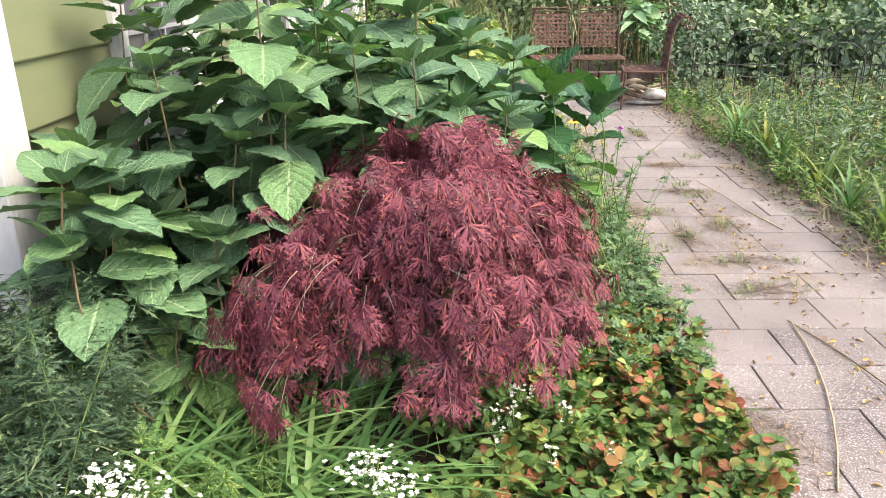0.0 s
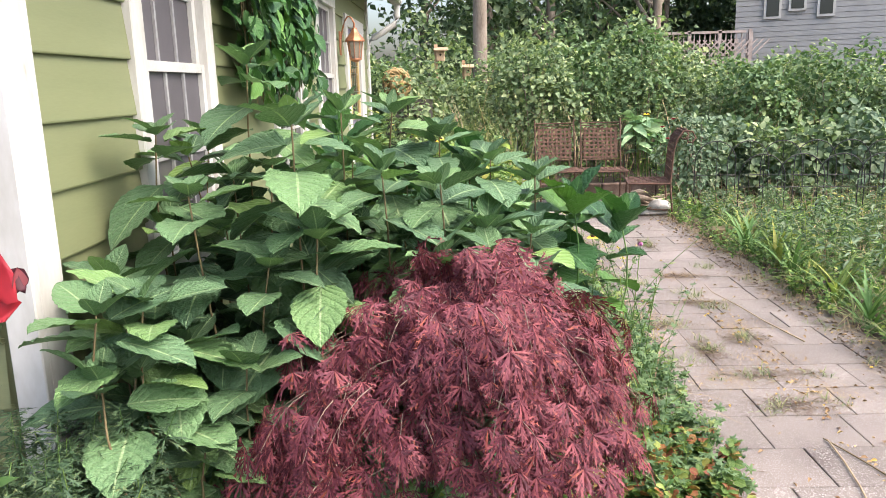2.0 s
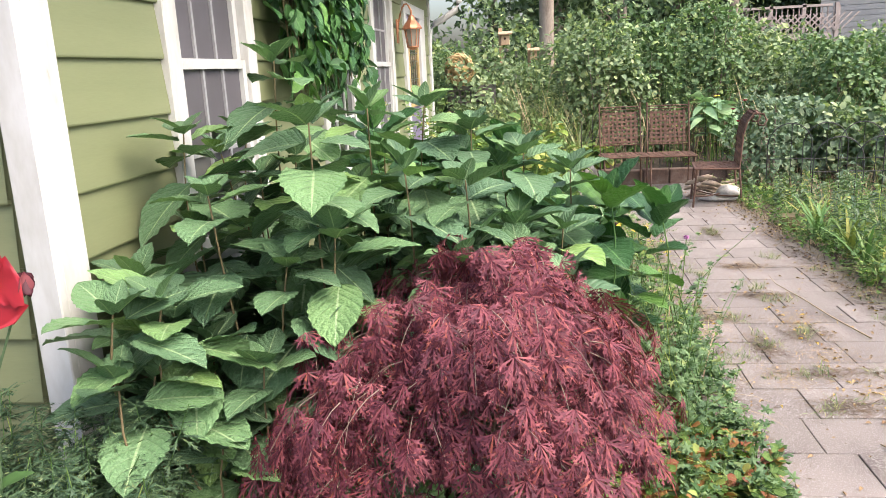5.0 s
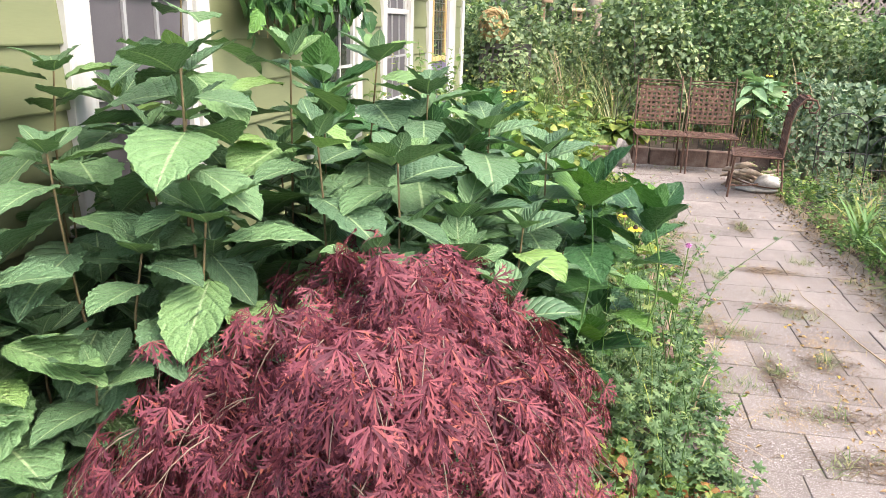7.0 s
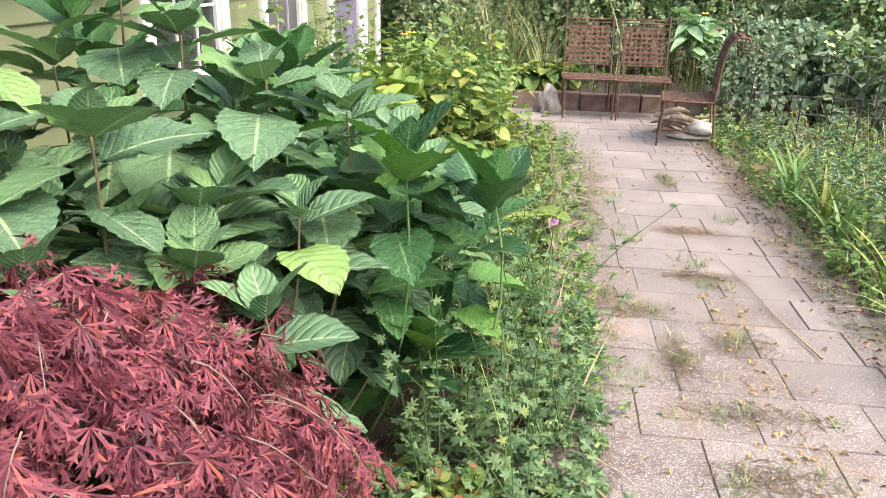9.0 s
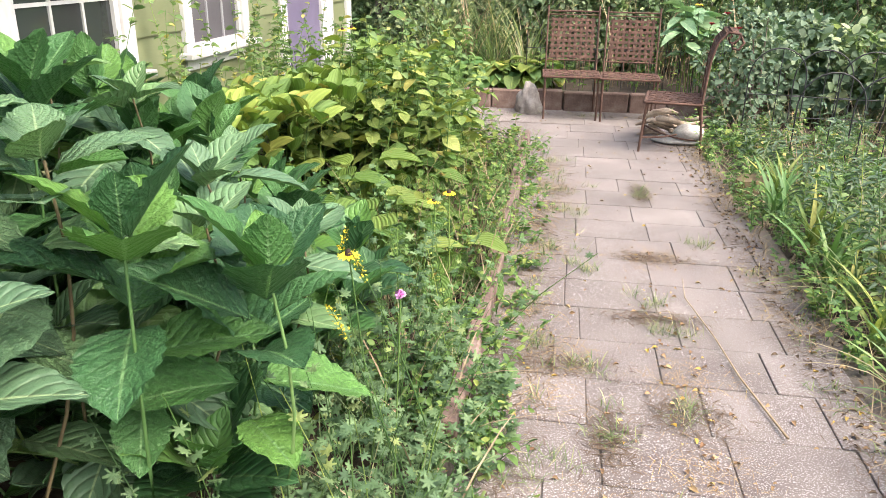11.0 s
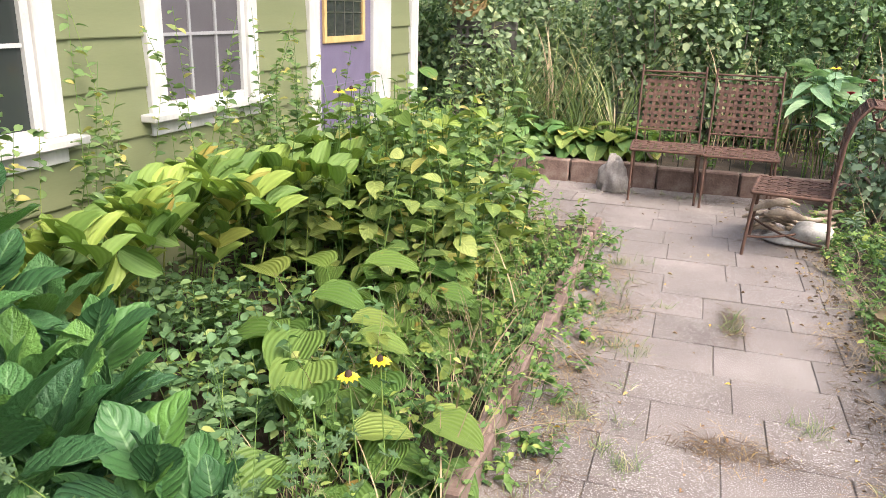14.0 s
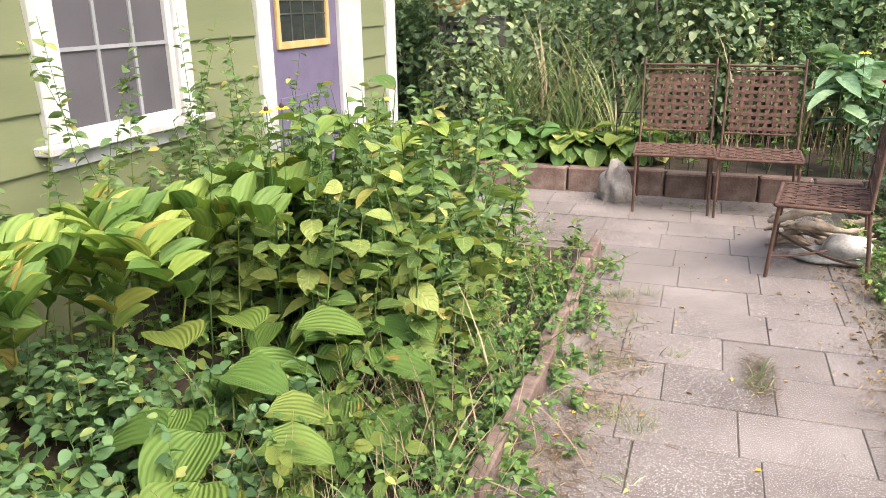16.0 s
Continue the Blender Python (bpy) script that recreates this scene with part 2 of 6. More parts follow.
def leafy(name, stops, rough=0.5, veins=0, vein_col=(0.35, 0.45, 0.15), glow=0.25, patch=None, bump=0.4, ribs=0):
    """A leaf: colour by a random number of each leaf, veins along its own UV, and light through it."""
    m, nt, b = nodes_of(name)
    oi, ge = nt.nodes.new("ShaderNodeObjectInfo"), nt.nodes.new("ShaderNodeNewGeometry")
    rnd = maths(nt, "FRACT", maths(nt, "ADD", oi.outputs["Random"], ge.outputs["Random Per Island"]))
    col = ramp(nt, rnd, stops)
    n = noise_of(nt, 9, 4)
    col = mixed(nt, 0.5, col, ramp(nt, n, [(0.3, (0.55, 0.6, 0.5)), (0.7, (1.0, 1.0, 1.0))]), "MULTIPLY")
    if patch:
        pn = noise_of(nt, patch[0], 3)
        col = mixed(nt, ramp(nt, pn, [(patch[1], (0, 0, 0)), (patch[1] + 0.06, (1, 1, 1))]), col, patch[2])
    h = n
    uvn = nt.nodes.new("ShaderNodeUVMap")
    sep = nt.nodes.new("ShaderNodeSeparateXYZ")
    nt.links.new(uvn.outputs[0], sep.inputs[0])
    u, v = sep.outputs[0], maths(nt, "ABSOLUTE", maths(nt, "SUBTRACT", sep.outputs[1], 0.5))
    if veins:
        s = maths(nt, "FRACT", maths(nt, "MULTIPLY", maths(nt, "SUBTRACT", u, maths(nt, "MULTIPLY", maths(nt, "POWER", v, 1.25), 0.85)), veins))
        tri = maths(nt, "ABSOLUTE", maths(nt, "SUBTRACT", s, 0.5))
        side = ramp(nt, tri, [(0.02, (1, 1, 1)), (0.10, (0, 0, 0))])
        fade = ramp(nt, v, [(0.05, (1, 1, 1)), (0.42, (0.15, 0.15, 0.15))])
        mid = ramp(nt, v, [(0.012, (1, 1, 1)), (0.028, (0, 0, 0))])
        vn = maths(nt, "MAXIMUM", maths(nt, "MULTIPLY", maths(nt, "MULTIPLY", side, fade), 0.26), mid)
        col = mixed(nt, maths(nt, "MULTIPLY", vn, 0.8), col, vein_col)
        h = maths(nt, "ADD", ramp(nt, tri, [(0.0, (0, 0, 0)), (0.22, (0.45, 0.45, 0.45)), (0.5, (0.55, 0.55, 0.55))]), maths(nt, "MULTIPLY", noise_of(nt, 26, 4), 1.8))
        col = mixed(nt, 0.42, col, ramp(nt, noise_of(nt, 34, 3), [(0.36, (0.76, 0.79, 0.75)), (0.6, (1.14, 1.14, 1.1))]), "MULTIPLY")
        # shade of the quilted creases along the side veins, painted into the colour
        col = mixed(nt, 0.25, col, ramp(nt, tri, [(0.05, (0.72, 0.74, 0.72)), (0.3, (1, 1, 1))]), "MULTIPLY")
    if ribs:
        h = maths(nt, "SINE", maths(nt, "MULTIPLY", maths(nt, "MULTIPLY", v, maths(nt, "SUBTRACT", 1.25, maths(nt, "MULTIPLY", u, 0.5))), ribs))
        col = mixed(nt, 0.10, col, ramp(nt, h, [(0.0, (0.35, 0.4, 0.3)), (0.8, (1.3, 1.3, 1.2))]), "MULTIPLY")
    bumped(nt, b, h, bump, 0.004 if not veins else 0.010)
    nt.links.new(col, b.inputs["Base Color"])
    b.inputs["Roughness"].default_value = rough
    b.inputs["Specular IOR Level"].default_value = 0.25
    tr = nt.nodes.new("ShaderNodeBsdfTranslucent")
    nt.links.new(mixed(nt, 1.0, col, (1.0, 1.15, 0.6), "MULTIPLY"), tr.inputs[0])
    mx = nt.nodes.new("ShaderNodeMixShader")
    mx.inputs[0].default_value = glow
    nt.links.new(b.outputs[0], mx.inputs[1])
    nt.links.new(tr.outputs[0], mx.inputs[2])
    nt.links.new(mx.outputs[0], nt.nodes["Material Output"].inputs[0])
    return m


SIDING = surface("green_siding_paint", [(0.3, (0.146, 0.164, 0.082)), (0.7, (0.179, 0.196, 0.102))], 3, 60, 0.6, 0.15, 0.002, stretch=(1, 0.4, 4), tint=0.05)
WHITE = surface("white_trim_paint", [(0.25, (0.354, 0.347, 0.323)), (0.5, (0.462, 0.462, 0.454)), (0.8, (0.508, 0.508, 0.508))], 5, 90, 0.5, 0.2, 0.003)
CHIPPED = surface("chipped_white_paint", [(0.28, (0.248, 0.223, 0.182)), (0.36, (0.414, 0.406, 0.381)), (0.6, (0.513, 0.513, 0.505)), (0.8, (0.563, 0.563, 0.563))], 9, 45, 0.6, 0.4, 0.003, stretch=(1, 1, 0.35))
PAVER = surface("pink_grey_concrete_paver", [(0.28, (0.060, 0.044, 0.040)), (0.40, (0.116, 0.095, 0.086)), (0.55, (0.155, 0.130, 0.117)), (0.72, (0.210, 0.184, 0.168))], 2.6, 110, 0.92, 0.7, 0.006, tint=0.12, speck=(190, 0.6, (0.42, 0.40, 0.385), 0.7), coord="World")
SOIL = surface("dark_garden_soil", [(0.3, (0.025, 0.017, 0.011)), (0.6, (0.06, 0.043, 0.028)), (0.8, (0.10, 0.078, 0.05))], 7, 90, 0.95, 0.9, 0.02)
SAND = surface("joint_dirt", [(0.32, (0.070, 0.055, 0.042)), (0.5, (0.150, 0.124, 0.102)), (0.7, (0.22, 0.19, 0.165))], 3.5, 70, 0.95, 0.8, 0.01, coord="World")
PALE = surface("pale_weathered_stone", [(0.25, (0.20, 0.19, 0.175)), (0.5, (0.36, 0.345, 0.325)), (0.8, (0.48, 0.465, 0.445))], 9, 70, 0.9, 0.8, 0.01)
CRUMBS = surface("brown_plant_crumbs", [(0.3, (0.060, 0.040, 0.024)), (0.7, (0.152, 0.104, 0.064))], 15, 90, 0.9, 0.2, 0.002)
FADED = surface("screened_muntin", [(0.3, (0.24, 0.24, 0.25)), (0.7, (0.32, 0.32, 0.33))], 5, 90, 0.6, 0.1, 0.002)
BRICK = surface("red_brown_brick", [(0.3, (0.085, 0.055, 0.044)), (0.5, (0.165, 0.110, 0.088)), (0.75, (0.26, 0.205, 0.175))], 9, 60, 0.9, 0.9, 0.012, tint=0.15)
RUST = surface("rusted_iron", [(0.3, (0.055, 0.03, 0.022)), (0.55, (0.12, 0.064, 0.045)), (0.8, (0.20, 0.12, 0.09))], 14, 150, 0.85, 0.5, 0.002, metal=0.15)
BLACK = surface("black_wire", [(0.3, (0.012, 0.013, 0.012)), (0.7, (0.03, 0.032, 0.03))], 20, 100, 0.6, 0.2, 0.001)
BARK = surface("grey_bark", [(0.3, (0.11, 0.085, 0.065)), (0.6, (0.24, 0.2, 0.165)), (0.8, (0.36, 0.32, 0.28))], 6, 50, 0.95, 0.9, 0.02, stretch=(1, 1, 0.3))
TWIG = surface("tan_twig", [(0.3, (0.10, 0.075, 0.035)), (0.7, (0.19, 0.145, 0.075))], 20, 90, 0.85, 0.3, 0.002)
STRAW = surface("dry_straw", [(0.3, (0.22, 0.16, 0.09)), (0.7, (0.38, 0.30, 0.185))], 20, 90, 0.8, 0.2, 0.001)
STONE = surface("grey_stone", [(0.25, (0.11, 0.095, 0.082)), (0.5, (0.235, 0.21, 0.19)), (0.75, (0.36, 0.335, 0.31))], 10, 60, 0.9, 0.8, 0.012)
DRIFT = surface("bleached_driftwood", [(0.3, (0.102, 0.072, 0.051)), (0.5, (0.275, 0.210, 0.152)), (0.75, (0.493, 0.413, 0.334))], 8, 70, 0.85, 0.6, 0.006, stretch=(1, 0.3, 1))
COPPER = surface("copper_lantern_metal", [(0.3, (0.33, 0.13, 0.07)), (0.7, (0.52, 0.24, 0.14))], 12, 80, 0.45, 0.2, 0.001, metal=0.6)
GOLD = surface("weathered_gold_resin", [(0.3, (0.22, 0.14, 0.06)), (0.7, (0.5, 0.36, 0.17))], 14, 70, 0.6, 0.5, 0.004)
PURPLE = surface("dusty_purple_door_paint", [(0.3, (0.108, 0.090, 0.151)), (0.7, (0.151, 0.130, 0.202))], 4, 70, 0.55, 0.1, 0.001)
OCHRE = surface("ochre_frame_paint", [(0.3, (0.40, 0.27, 0.10)), (0.7, (0.55, 0.40, 0.18))], 8, 70, 0.6, 0.15, 0.001)
SCREEN = surface("dark_window_screen", [(0.3, (0.065, 0.060, 0.068)), (0.7, (0.102, 0.094, 0.105))], 3, 300, 0.55, 0.1, 0.001)
LEAD = surface("pewter_came", [(0.3, (0.12, 0.12, 0.10)), (0.7, (0.25, 0.25, 0.2))], 10, 60, 0.4, 0.1, 0.001, metal=0.7)
ROOF = surface("grey_shingle", [(0.3, (0.10, 0.10, 0.10)), (0.7, (0.2, 0.195, 0.19))], 5, 60, 0.9, 0.5, 0.01)
FARWALL = surface("pale_grey_clapboard", [(0.3, (0.26, 0.265, 0.27)), (0.7, (0.34, 0.345, 0.35))], 3, 40, 0.7, 0.1, 0.002, tint=0.04)
DECKWOOD = surface("weathered_deck_wood", [(0.3, (0.24, 0.20, 0.19)), (0.7, (0.40, 0.35, 0.33))], 5, 50, 0.85, 0.4, 0.005)
BIRDWOOD = surface("raw_birdhouse_wood", [(0.3, (0.30, 0.19, 0.11)), (0.7, (0.5, 0.36, 0.23))], 7, 60, 0.8, 0.4, 0.004, stretch=(3, 3, 0.6))
REDPETAL = surface("red_petal", [(0.3, (0.22, 0.006, 0.014)), (0.7, (0.36, 0.016, 0.028))], 12, 50, 0.5, 0.2, 0.002)
WHITEPETAL = surface("white_petal", [(0.3, (0.50, 0.51, 0.40)), (0.7, (0.68, 0.68, 0.58))], 20, 60, 0.6, 0.2, 0.001)
YELLOWPETAL = surface("yellow_petal", [(0.3, (0.72, 0.42, 0.01)), (0.7, (0.85, 0.6, 0.03))], 20, 60, 0.5, 0.2, 0.001)
SEED = surface("dark_flower_centre_and_hole_shade", [(0.3, (0.02, 0.012, 0.008)), (0.7, (0.06, 0.03, 0.02))], 40, 90, 0.9, 0.5, 0.002)
PINK = surface("pink_petal", [(0.3, (0.5, 0.2, 0.45)), (0.7, (0.7, 0.35, 0.6))], 20, 60, 0.5, 0)
LATTICE = surface("weathered_lattice_wood", [(0.3, (0.07, 0.065, 0.06)), (0.7, (0.13, 0.12, 0.11))], 8, 60, 0.9, 0.3, 0.003)

glass, gnt, gb = nodes_of("window_glass")
gb.inputs["Base Color"].default_value = (0.03, 0.035, 0.035, 1)
gb.inputs["Roughness"].default_value = 0.06
gb.inputs["Specular IOR Level"].default_value = 0.6
bumped(gnt, gb, noise_of(gnt, 2.5, 2), 0.05, 0.01)
lampglass, lnt, lb = nodes_of("lantern_glass")
lb.inputs["Base Color"].default_value = (0.55, 0.5, 0.42, 1)
lb.inputs["Roughness"].default_value = 0.2
lb.inputs["Transmission Weight"].default_value = 0.6

HYDRANGEA = leafy("hydrangea_leaf", [(0.0, (0.086, 0.158, 0.090)), (0.4, (0.120, 0.212, 0.114)), (0.8, (0.156, 0.270, 0.126)), (0.95, (0.196, 0.325, 0.124)), (1.0, (0.24, 0.37, 0.12))], 0.42, 7, (0.33, 0.43, 0.24), 0.14, bump=0.6)
GLOSSY = leafy("glossy_hydrangea_leaf", [(0.0, (0.038, 0.098, 0.044)), (0.4, (0.054, 0.138, 0.053)), (0.8, (0.080, 0.190, 0.058)), (1.0, (0.140, 0.280, 0.065))], 0.34, 7, (0.17, 0.30, 0.13), 0.16, bump=0.5)
MAPLE = leafy("red_laceleaf", [(0.0, (0.075, 0.020, 0.032)), (0.4, (0.155, 0.038, 0.058)), (0.75, (0.240, 0.064, 0.085)), (0.95, (0.290, 0.080, 0.088)), (1.0, (0.33, 0.09, 0.06))], 0.6, 0, glow=0.2, bump=0.15)
MAPLETWIG = surface("maple_twig", [(0.3, (0.10, 0.06, 0.045)), (0.7, (0.24, 0.18, 0.14))], 20, 90, 0.8, 0.2, 0.001)
SMALL = leafy("mixed_green_leaf", [(0.0, (0.070, 0.144, 0.050)), (0.5, (0.140, 0.247, 0.076)), (0.85, (0.228, 0.345, 0.105)), (1.0, (0.420, 0.482, 0.138))], 0.5, 0, glow=0.38, bump=0.2)
DEEP = leafy("dark_shrub_leaf", [(0.0, (0.111, 0.161, 0.094)), (0.5, (0.196, 0.272, 0.157)), (0.85, (0.328, 0.404, 0.228)), (1.0, (0.528, 0.561, 0.307))], 0.55, 0, glow=0.38, bump=0.2)
FAR = leafy("far_tree_leaf", [(0.0, (0.054, 0.089, 0.056)), (0.6, (0.104, 0.163, 0.090)), (1.0, (0.209, 0.262, 0.141))], 0.6, 0, glow=0.38, bump=0.1)
YELLOWGREEN = leafy("yellowing_leaf", [(0.0, (0.123, 0.201, 0.057)), (0.5, (0.218, 0.296, 0.086)), (0.85, (0.356, 0.393, 0.117)), (1.0, (0.490, 0.433, 0.126))], 0.45, 7, (0.35, 0.40, 0.12), 0.3, bump=0.4)
HOSTA = leafy("hosta_leaf", [(0.0, (0.084, 0.160, 0.036)), (0.6, (0.148, 0.234, 0.054)), (1.0, (0.265, 0.308, 0.072))], 0.45, 0, glow=0.25, patch=(6, 0.66, (0.30, 0.19, 0.05)), bump=0.5, ribs=70)
STRAP = leafy("daylily_blade", [(0.0, (0.089, 0.185, 0.060)), (0.6, (0.159, 0.292, 0.099)), (1.0, (0.258, 0.370, 0.138))], 0.45, 0, glow=0.25, bump=0.2)
GRASS = leafy("weed_grass", [(0.0, (0.117, 0.170, 0.079)), (0.5, (0.205, 0.265, 0.125)), (0.8, (0.333, 0.363, 0.193)), (1.0, (0.601, 0.498, 0.332))], 0.55, 0, glow=0.38, bump=0.1)
SILVER = leafy("grey_green_leaf", [(0.0, (0.095, 0.155, 0.100)), (0.6, (0.165, 0.235, 0.152)), (1.0, (0.27, 0.33, 0.21))], 0.6, 0, glow=0.25, bump=0.1)
REDDISH = leafy("autumn_groundcover_leaf", [(0.0, (0.075, 0.145, 0.04)), (0.5, (0.13, 0.21, 0.05)), (0.68, (0.27, 0.31, 0.08)), (0.80, (0.33, 0.16, 0.06)), (1.0, (0.27, 0.075, 0.05))], 0.5, 6, (0.24, 0.3, 0.1), 0.25, bump=0.4)
DRY = leafy("dead_leaf", [(0.0, (0.205, 0.115, 0.064)), (0.5, (0.358, 0.230, 0.128)), (0.8, (0.512, 0.358, 0.192)), (1.0, (0.640, 0.422, 0.077))], 0.8, 0, glow=0.15, bump=0.3)
JEWEL = leafy("pale_weed_leaf", [(0.0, (0.120, 0.205, 0.085)), (0.5, (0.195, 0.292, 0.115)), (0.88, (0.275, 0.365, 0.145)), (1.0, (0.592, 0.489, 0.171))], 0.5, 0, glow=0.38, bump=0.2)

# ---- ground and path bed ----
ground_bm = bmesh.new()
bmesh.ops.create_grid(ground_bm, x_segments=1, y_segments=1, size=400)
ground = tagged(part("ground", ground_bm, SOIL), "dark soil ground with leaf litter", "ground", kind="structure")
ground.location.z = -0.03

pavement = tagged(part("pavement", boxed(1.0, 2.62, -3, 10.75, -0.06, -0.0055), SAND), "dirt-filled bed of the paved garden path", "path", kind="structure")
patio_bm = boxed(-2.4, 0.998, 9.15, 10.6, -0.06, -0.0055)
tagged(part("pavement", patio_bm, SAND), "dirt-filled bed of the patio beside the house", "path", kind="structure")


# ---- house: clapboard wall, corner boards, windows, door, gutter ----
WX = -1.15
# openings as (y0, y1, z0, z1), trim included
OPEN = [(3.16, 4.14, 0.92, 2.36), (5.36, 6.48, 0.90, 2.36), (7.08, 8.15, 0.93, 2.36), (8.85, 10.41, -0.03, 2.25)]
wall_bm, y_from = bmesh.new(), 2.32
for y0, y1, z0, z1 in OPEN:
    box(wall_bm, WX - 0.2, WX - 0.03, y_from, y0 + 0.06, -0.03, 2.75)
    box(wall_bm, WX - 0.2, WX - 0.03, y0 + 0.06, y1 - 0.06, z1 - 0.02, 2.75)
    if z0 > 0:
        box(wall_bm, WX - 0.2, WX - 0.03, y0 + 0.06, y1 - 0.06, -0.03, z0 + 0.02)
    y_from = y1 - 0.06
box(wall_bm, WX - 0.2, WX - 0.03, y_from, 11.06, -0.03, 2.75)
wall_east = tagged(part("wall_east", wall_bm, SIDING), "pale green painted clapboard house wall", "wall", kind="structure")
wall_south = tagged(part("wall_south", boxed(-5.0, WX - 0.203, 2.33, 2.5, -0.03, 2.75), SIDING), "pale green painted clapboard end wall", "wall", kind="structure")
wall_north = tagged(part("wall_north", boxed(-5.0, WX - 0.203, 10.9, 11.06, -0.03, 2.75), SIDING), "plain end wall of the house", "wall", kind="structure")
wall_west = tagged(part("wall_west", boxed(-5.0, -4.85, 2.503, 10.897, -0.03, 2.75), SIDING), "plain back wall of the room", "wall", kind="structure")
tagged(part("floor", boxed(-4.847, WX - 0.203, 2.503, 10.897, -0.03, 0.02), DECKWOOD), "brown wooden room floor", "floor", kind="structure")



def clapboard(length, h):
    """One board: thick at its lower edge, thin above; runs along y from 0."""
    V = []
    for y in (0, length):
        V += [(-0.02, y, 0), (0.012, y, 0), (0.014, y, 0.006), (-0.004, y, h + 0.012), (-0.02, y, h + 0.012)]
    F = [(0, 1, 6, 5), (1, 2, 7, 6), (2, 3, 8, 7), (3, 4, 9, 8)]
    return raw("clapboard", V, F)


# courses as (first y, last y, lowest edge, exposure, number)
for ya, yb, za, h, n_ in ((2.42, 5.9, 0.052, 0.2085, 13), (5.9, 10.95, 0.066, 0.2515, 11)):
    for k in range(n_):
        z = za + h * k
        spans, y = [], ya
        for y0, y1, z0, z1 in OPEN:
            if z + h > z0 and z < z1 and y1 > ya and y0 < yb:
                spans.append((y, min(y0 + 0.01, yb)))
                y = y1 - 0.01
        spans.append((y, yb))
        for a, b in spans:
            if b - a > 0.05:
                ob = put("clapboard", clapboard(b - a, h), SIDING, wall_east)
                ob.location = (WX, a, z)
        if ya < 3:
            ob = put("clapboard", clapboard(2.6, h), SIDING, wall_south)
            ob.matrix_world = pose(WX - 0.1, 2.31, z, 0, 0, 90) @ Matrix.Diagonal((-1, 1, 1, 1))

corner_post = tagged(empty("trim"), "peeling white painted corner boards of the house", "trim", kind="structure")
part("corner_board", boxed(WX - 0.06, WX + 0.035, 2.265, 2.30, -0.02, 2.75, bevel=0.004), CHIPPED, corner_post)
part("corner_board", boxed(WX + 0.003, WX + 0.033, 2.302, 2.44, -0.02, 2.75, bevel=0.004), CHIPPED, corner_post)
corner_far = tagged(empty("trim"), "white painted corner board at the far end of the house", "trim", kind="structure")
part("corner_board", boxed(WX - 0.02, WX + 0.03, 10.95, 11.06, -0.02, 2.75, bevel=0.004), WHITE, corner_far)
part("corner_board", boxed(WX - 0.14, WX - 0.021, 11.062, 11.09, -0.02, 2.75, bevel=0.004), WHITE, corner_far)


def window(i, y0, y1, z0, z1, bars, label, dark=SCREEN):
    """Double-hung window with trim, a sill, two sashes, muntins and panes."""
    w = tagged(empty("window_%d" % i), label, "window", kind="structure")
    t = 0.115
    X0 = WX - 0.02
    part("trim", boxed(X0, WX + 0.032, y0, y0 + t, z0, z1, bevel=0.004), CHIPPED, w)
    part("trim", boxed(X0, WX + 0.032, y1 - t, y1, z0, z1, bevel=0.004), CHIPPED, w)
    part("trim", boxed(X0, WX + 0.036, y0 - 0.02, y1 + 0.02, z1, z1 + 0.12, bevel=0.004), CHIPPED, w)
    part("window_sill", boxed(X0, WX + 0.10, y0 - 0.07, y1 + 0.07, z0 - 0.04, z0, bevel=0.006), CHIPPED, w)
    part("apron", boxed(X0, WX + 0.028, y0, y1, z0 - 0.12, z0 - 0.042, bevel=0.003), CHIPPED, w)
    a, b = y0 + t, y1 - t
    zm = (z0 + z1) / 2 + 0.06
    for zz0, zz1, xo in ((z0, zm + 0.02, 0.0), (zm - 0.02, z1, -0.022)):
        s = part("sash", boxed(X0 + xo, X0 + 0.03 + xo, a, a + 0.045, zz0, zz1), WHITE, w)
        part("rail", boxed(X0 + xo + 0.001, X0 + 0.029 + xo, a + 0.045, b - 0.045, zz0, zz0 + 0.045), WHITE, s)
        part("rail", boxed(X0 + xo + 0.001, X0 + 0.029 + xo, a + 0.045, b - 0.045, zz1 - 0.04, zz1), WHITE, s)
        part("stile", boxed(X0 + xo, X0 + 0.03 + xo, b - 0.045, b, zz0, zz1), WHITE, s)
        part("pane", boxed(X0 + xo + 0.004, X0 + xo + 0.008, a + 0.045, b - 0.045, zz0 + 0.045, zz1 - 0.04), dark, s)
        for k in range(1, bars):
            ym = a + 0.045 + (b - a - 0.09) * k / bars
            part("muntin", boxed(X0 + xo + 0.009, X0 + xo + 0.02, ym - 0.009, ym + 0.009, zz0 + 0.046, zz1 - 0.041), WHITE if dark is glass else FADED, s)
        ym = (zz0 + zz1) / 2
        part("muntin", boxed(X0 + xo + 0.0085, X0 + xo + 0.0195, a + 0.046, b - 0.046, ym - 0.009, ym + 0.009), WHITE if dark is glass else FADED, s)
    return w


window(1, *OPEN[0], 3, "white double-hung window with dark insect screens and chipped trim")
window(2, *OPEN[1], 3, "white six-pane double-hung window with dark glass and peeling trim", glass)
window(3, *OPEN[2], 3, "white double-hung window with a grey screen behind tall weeds")

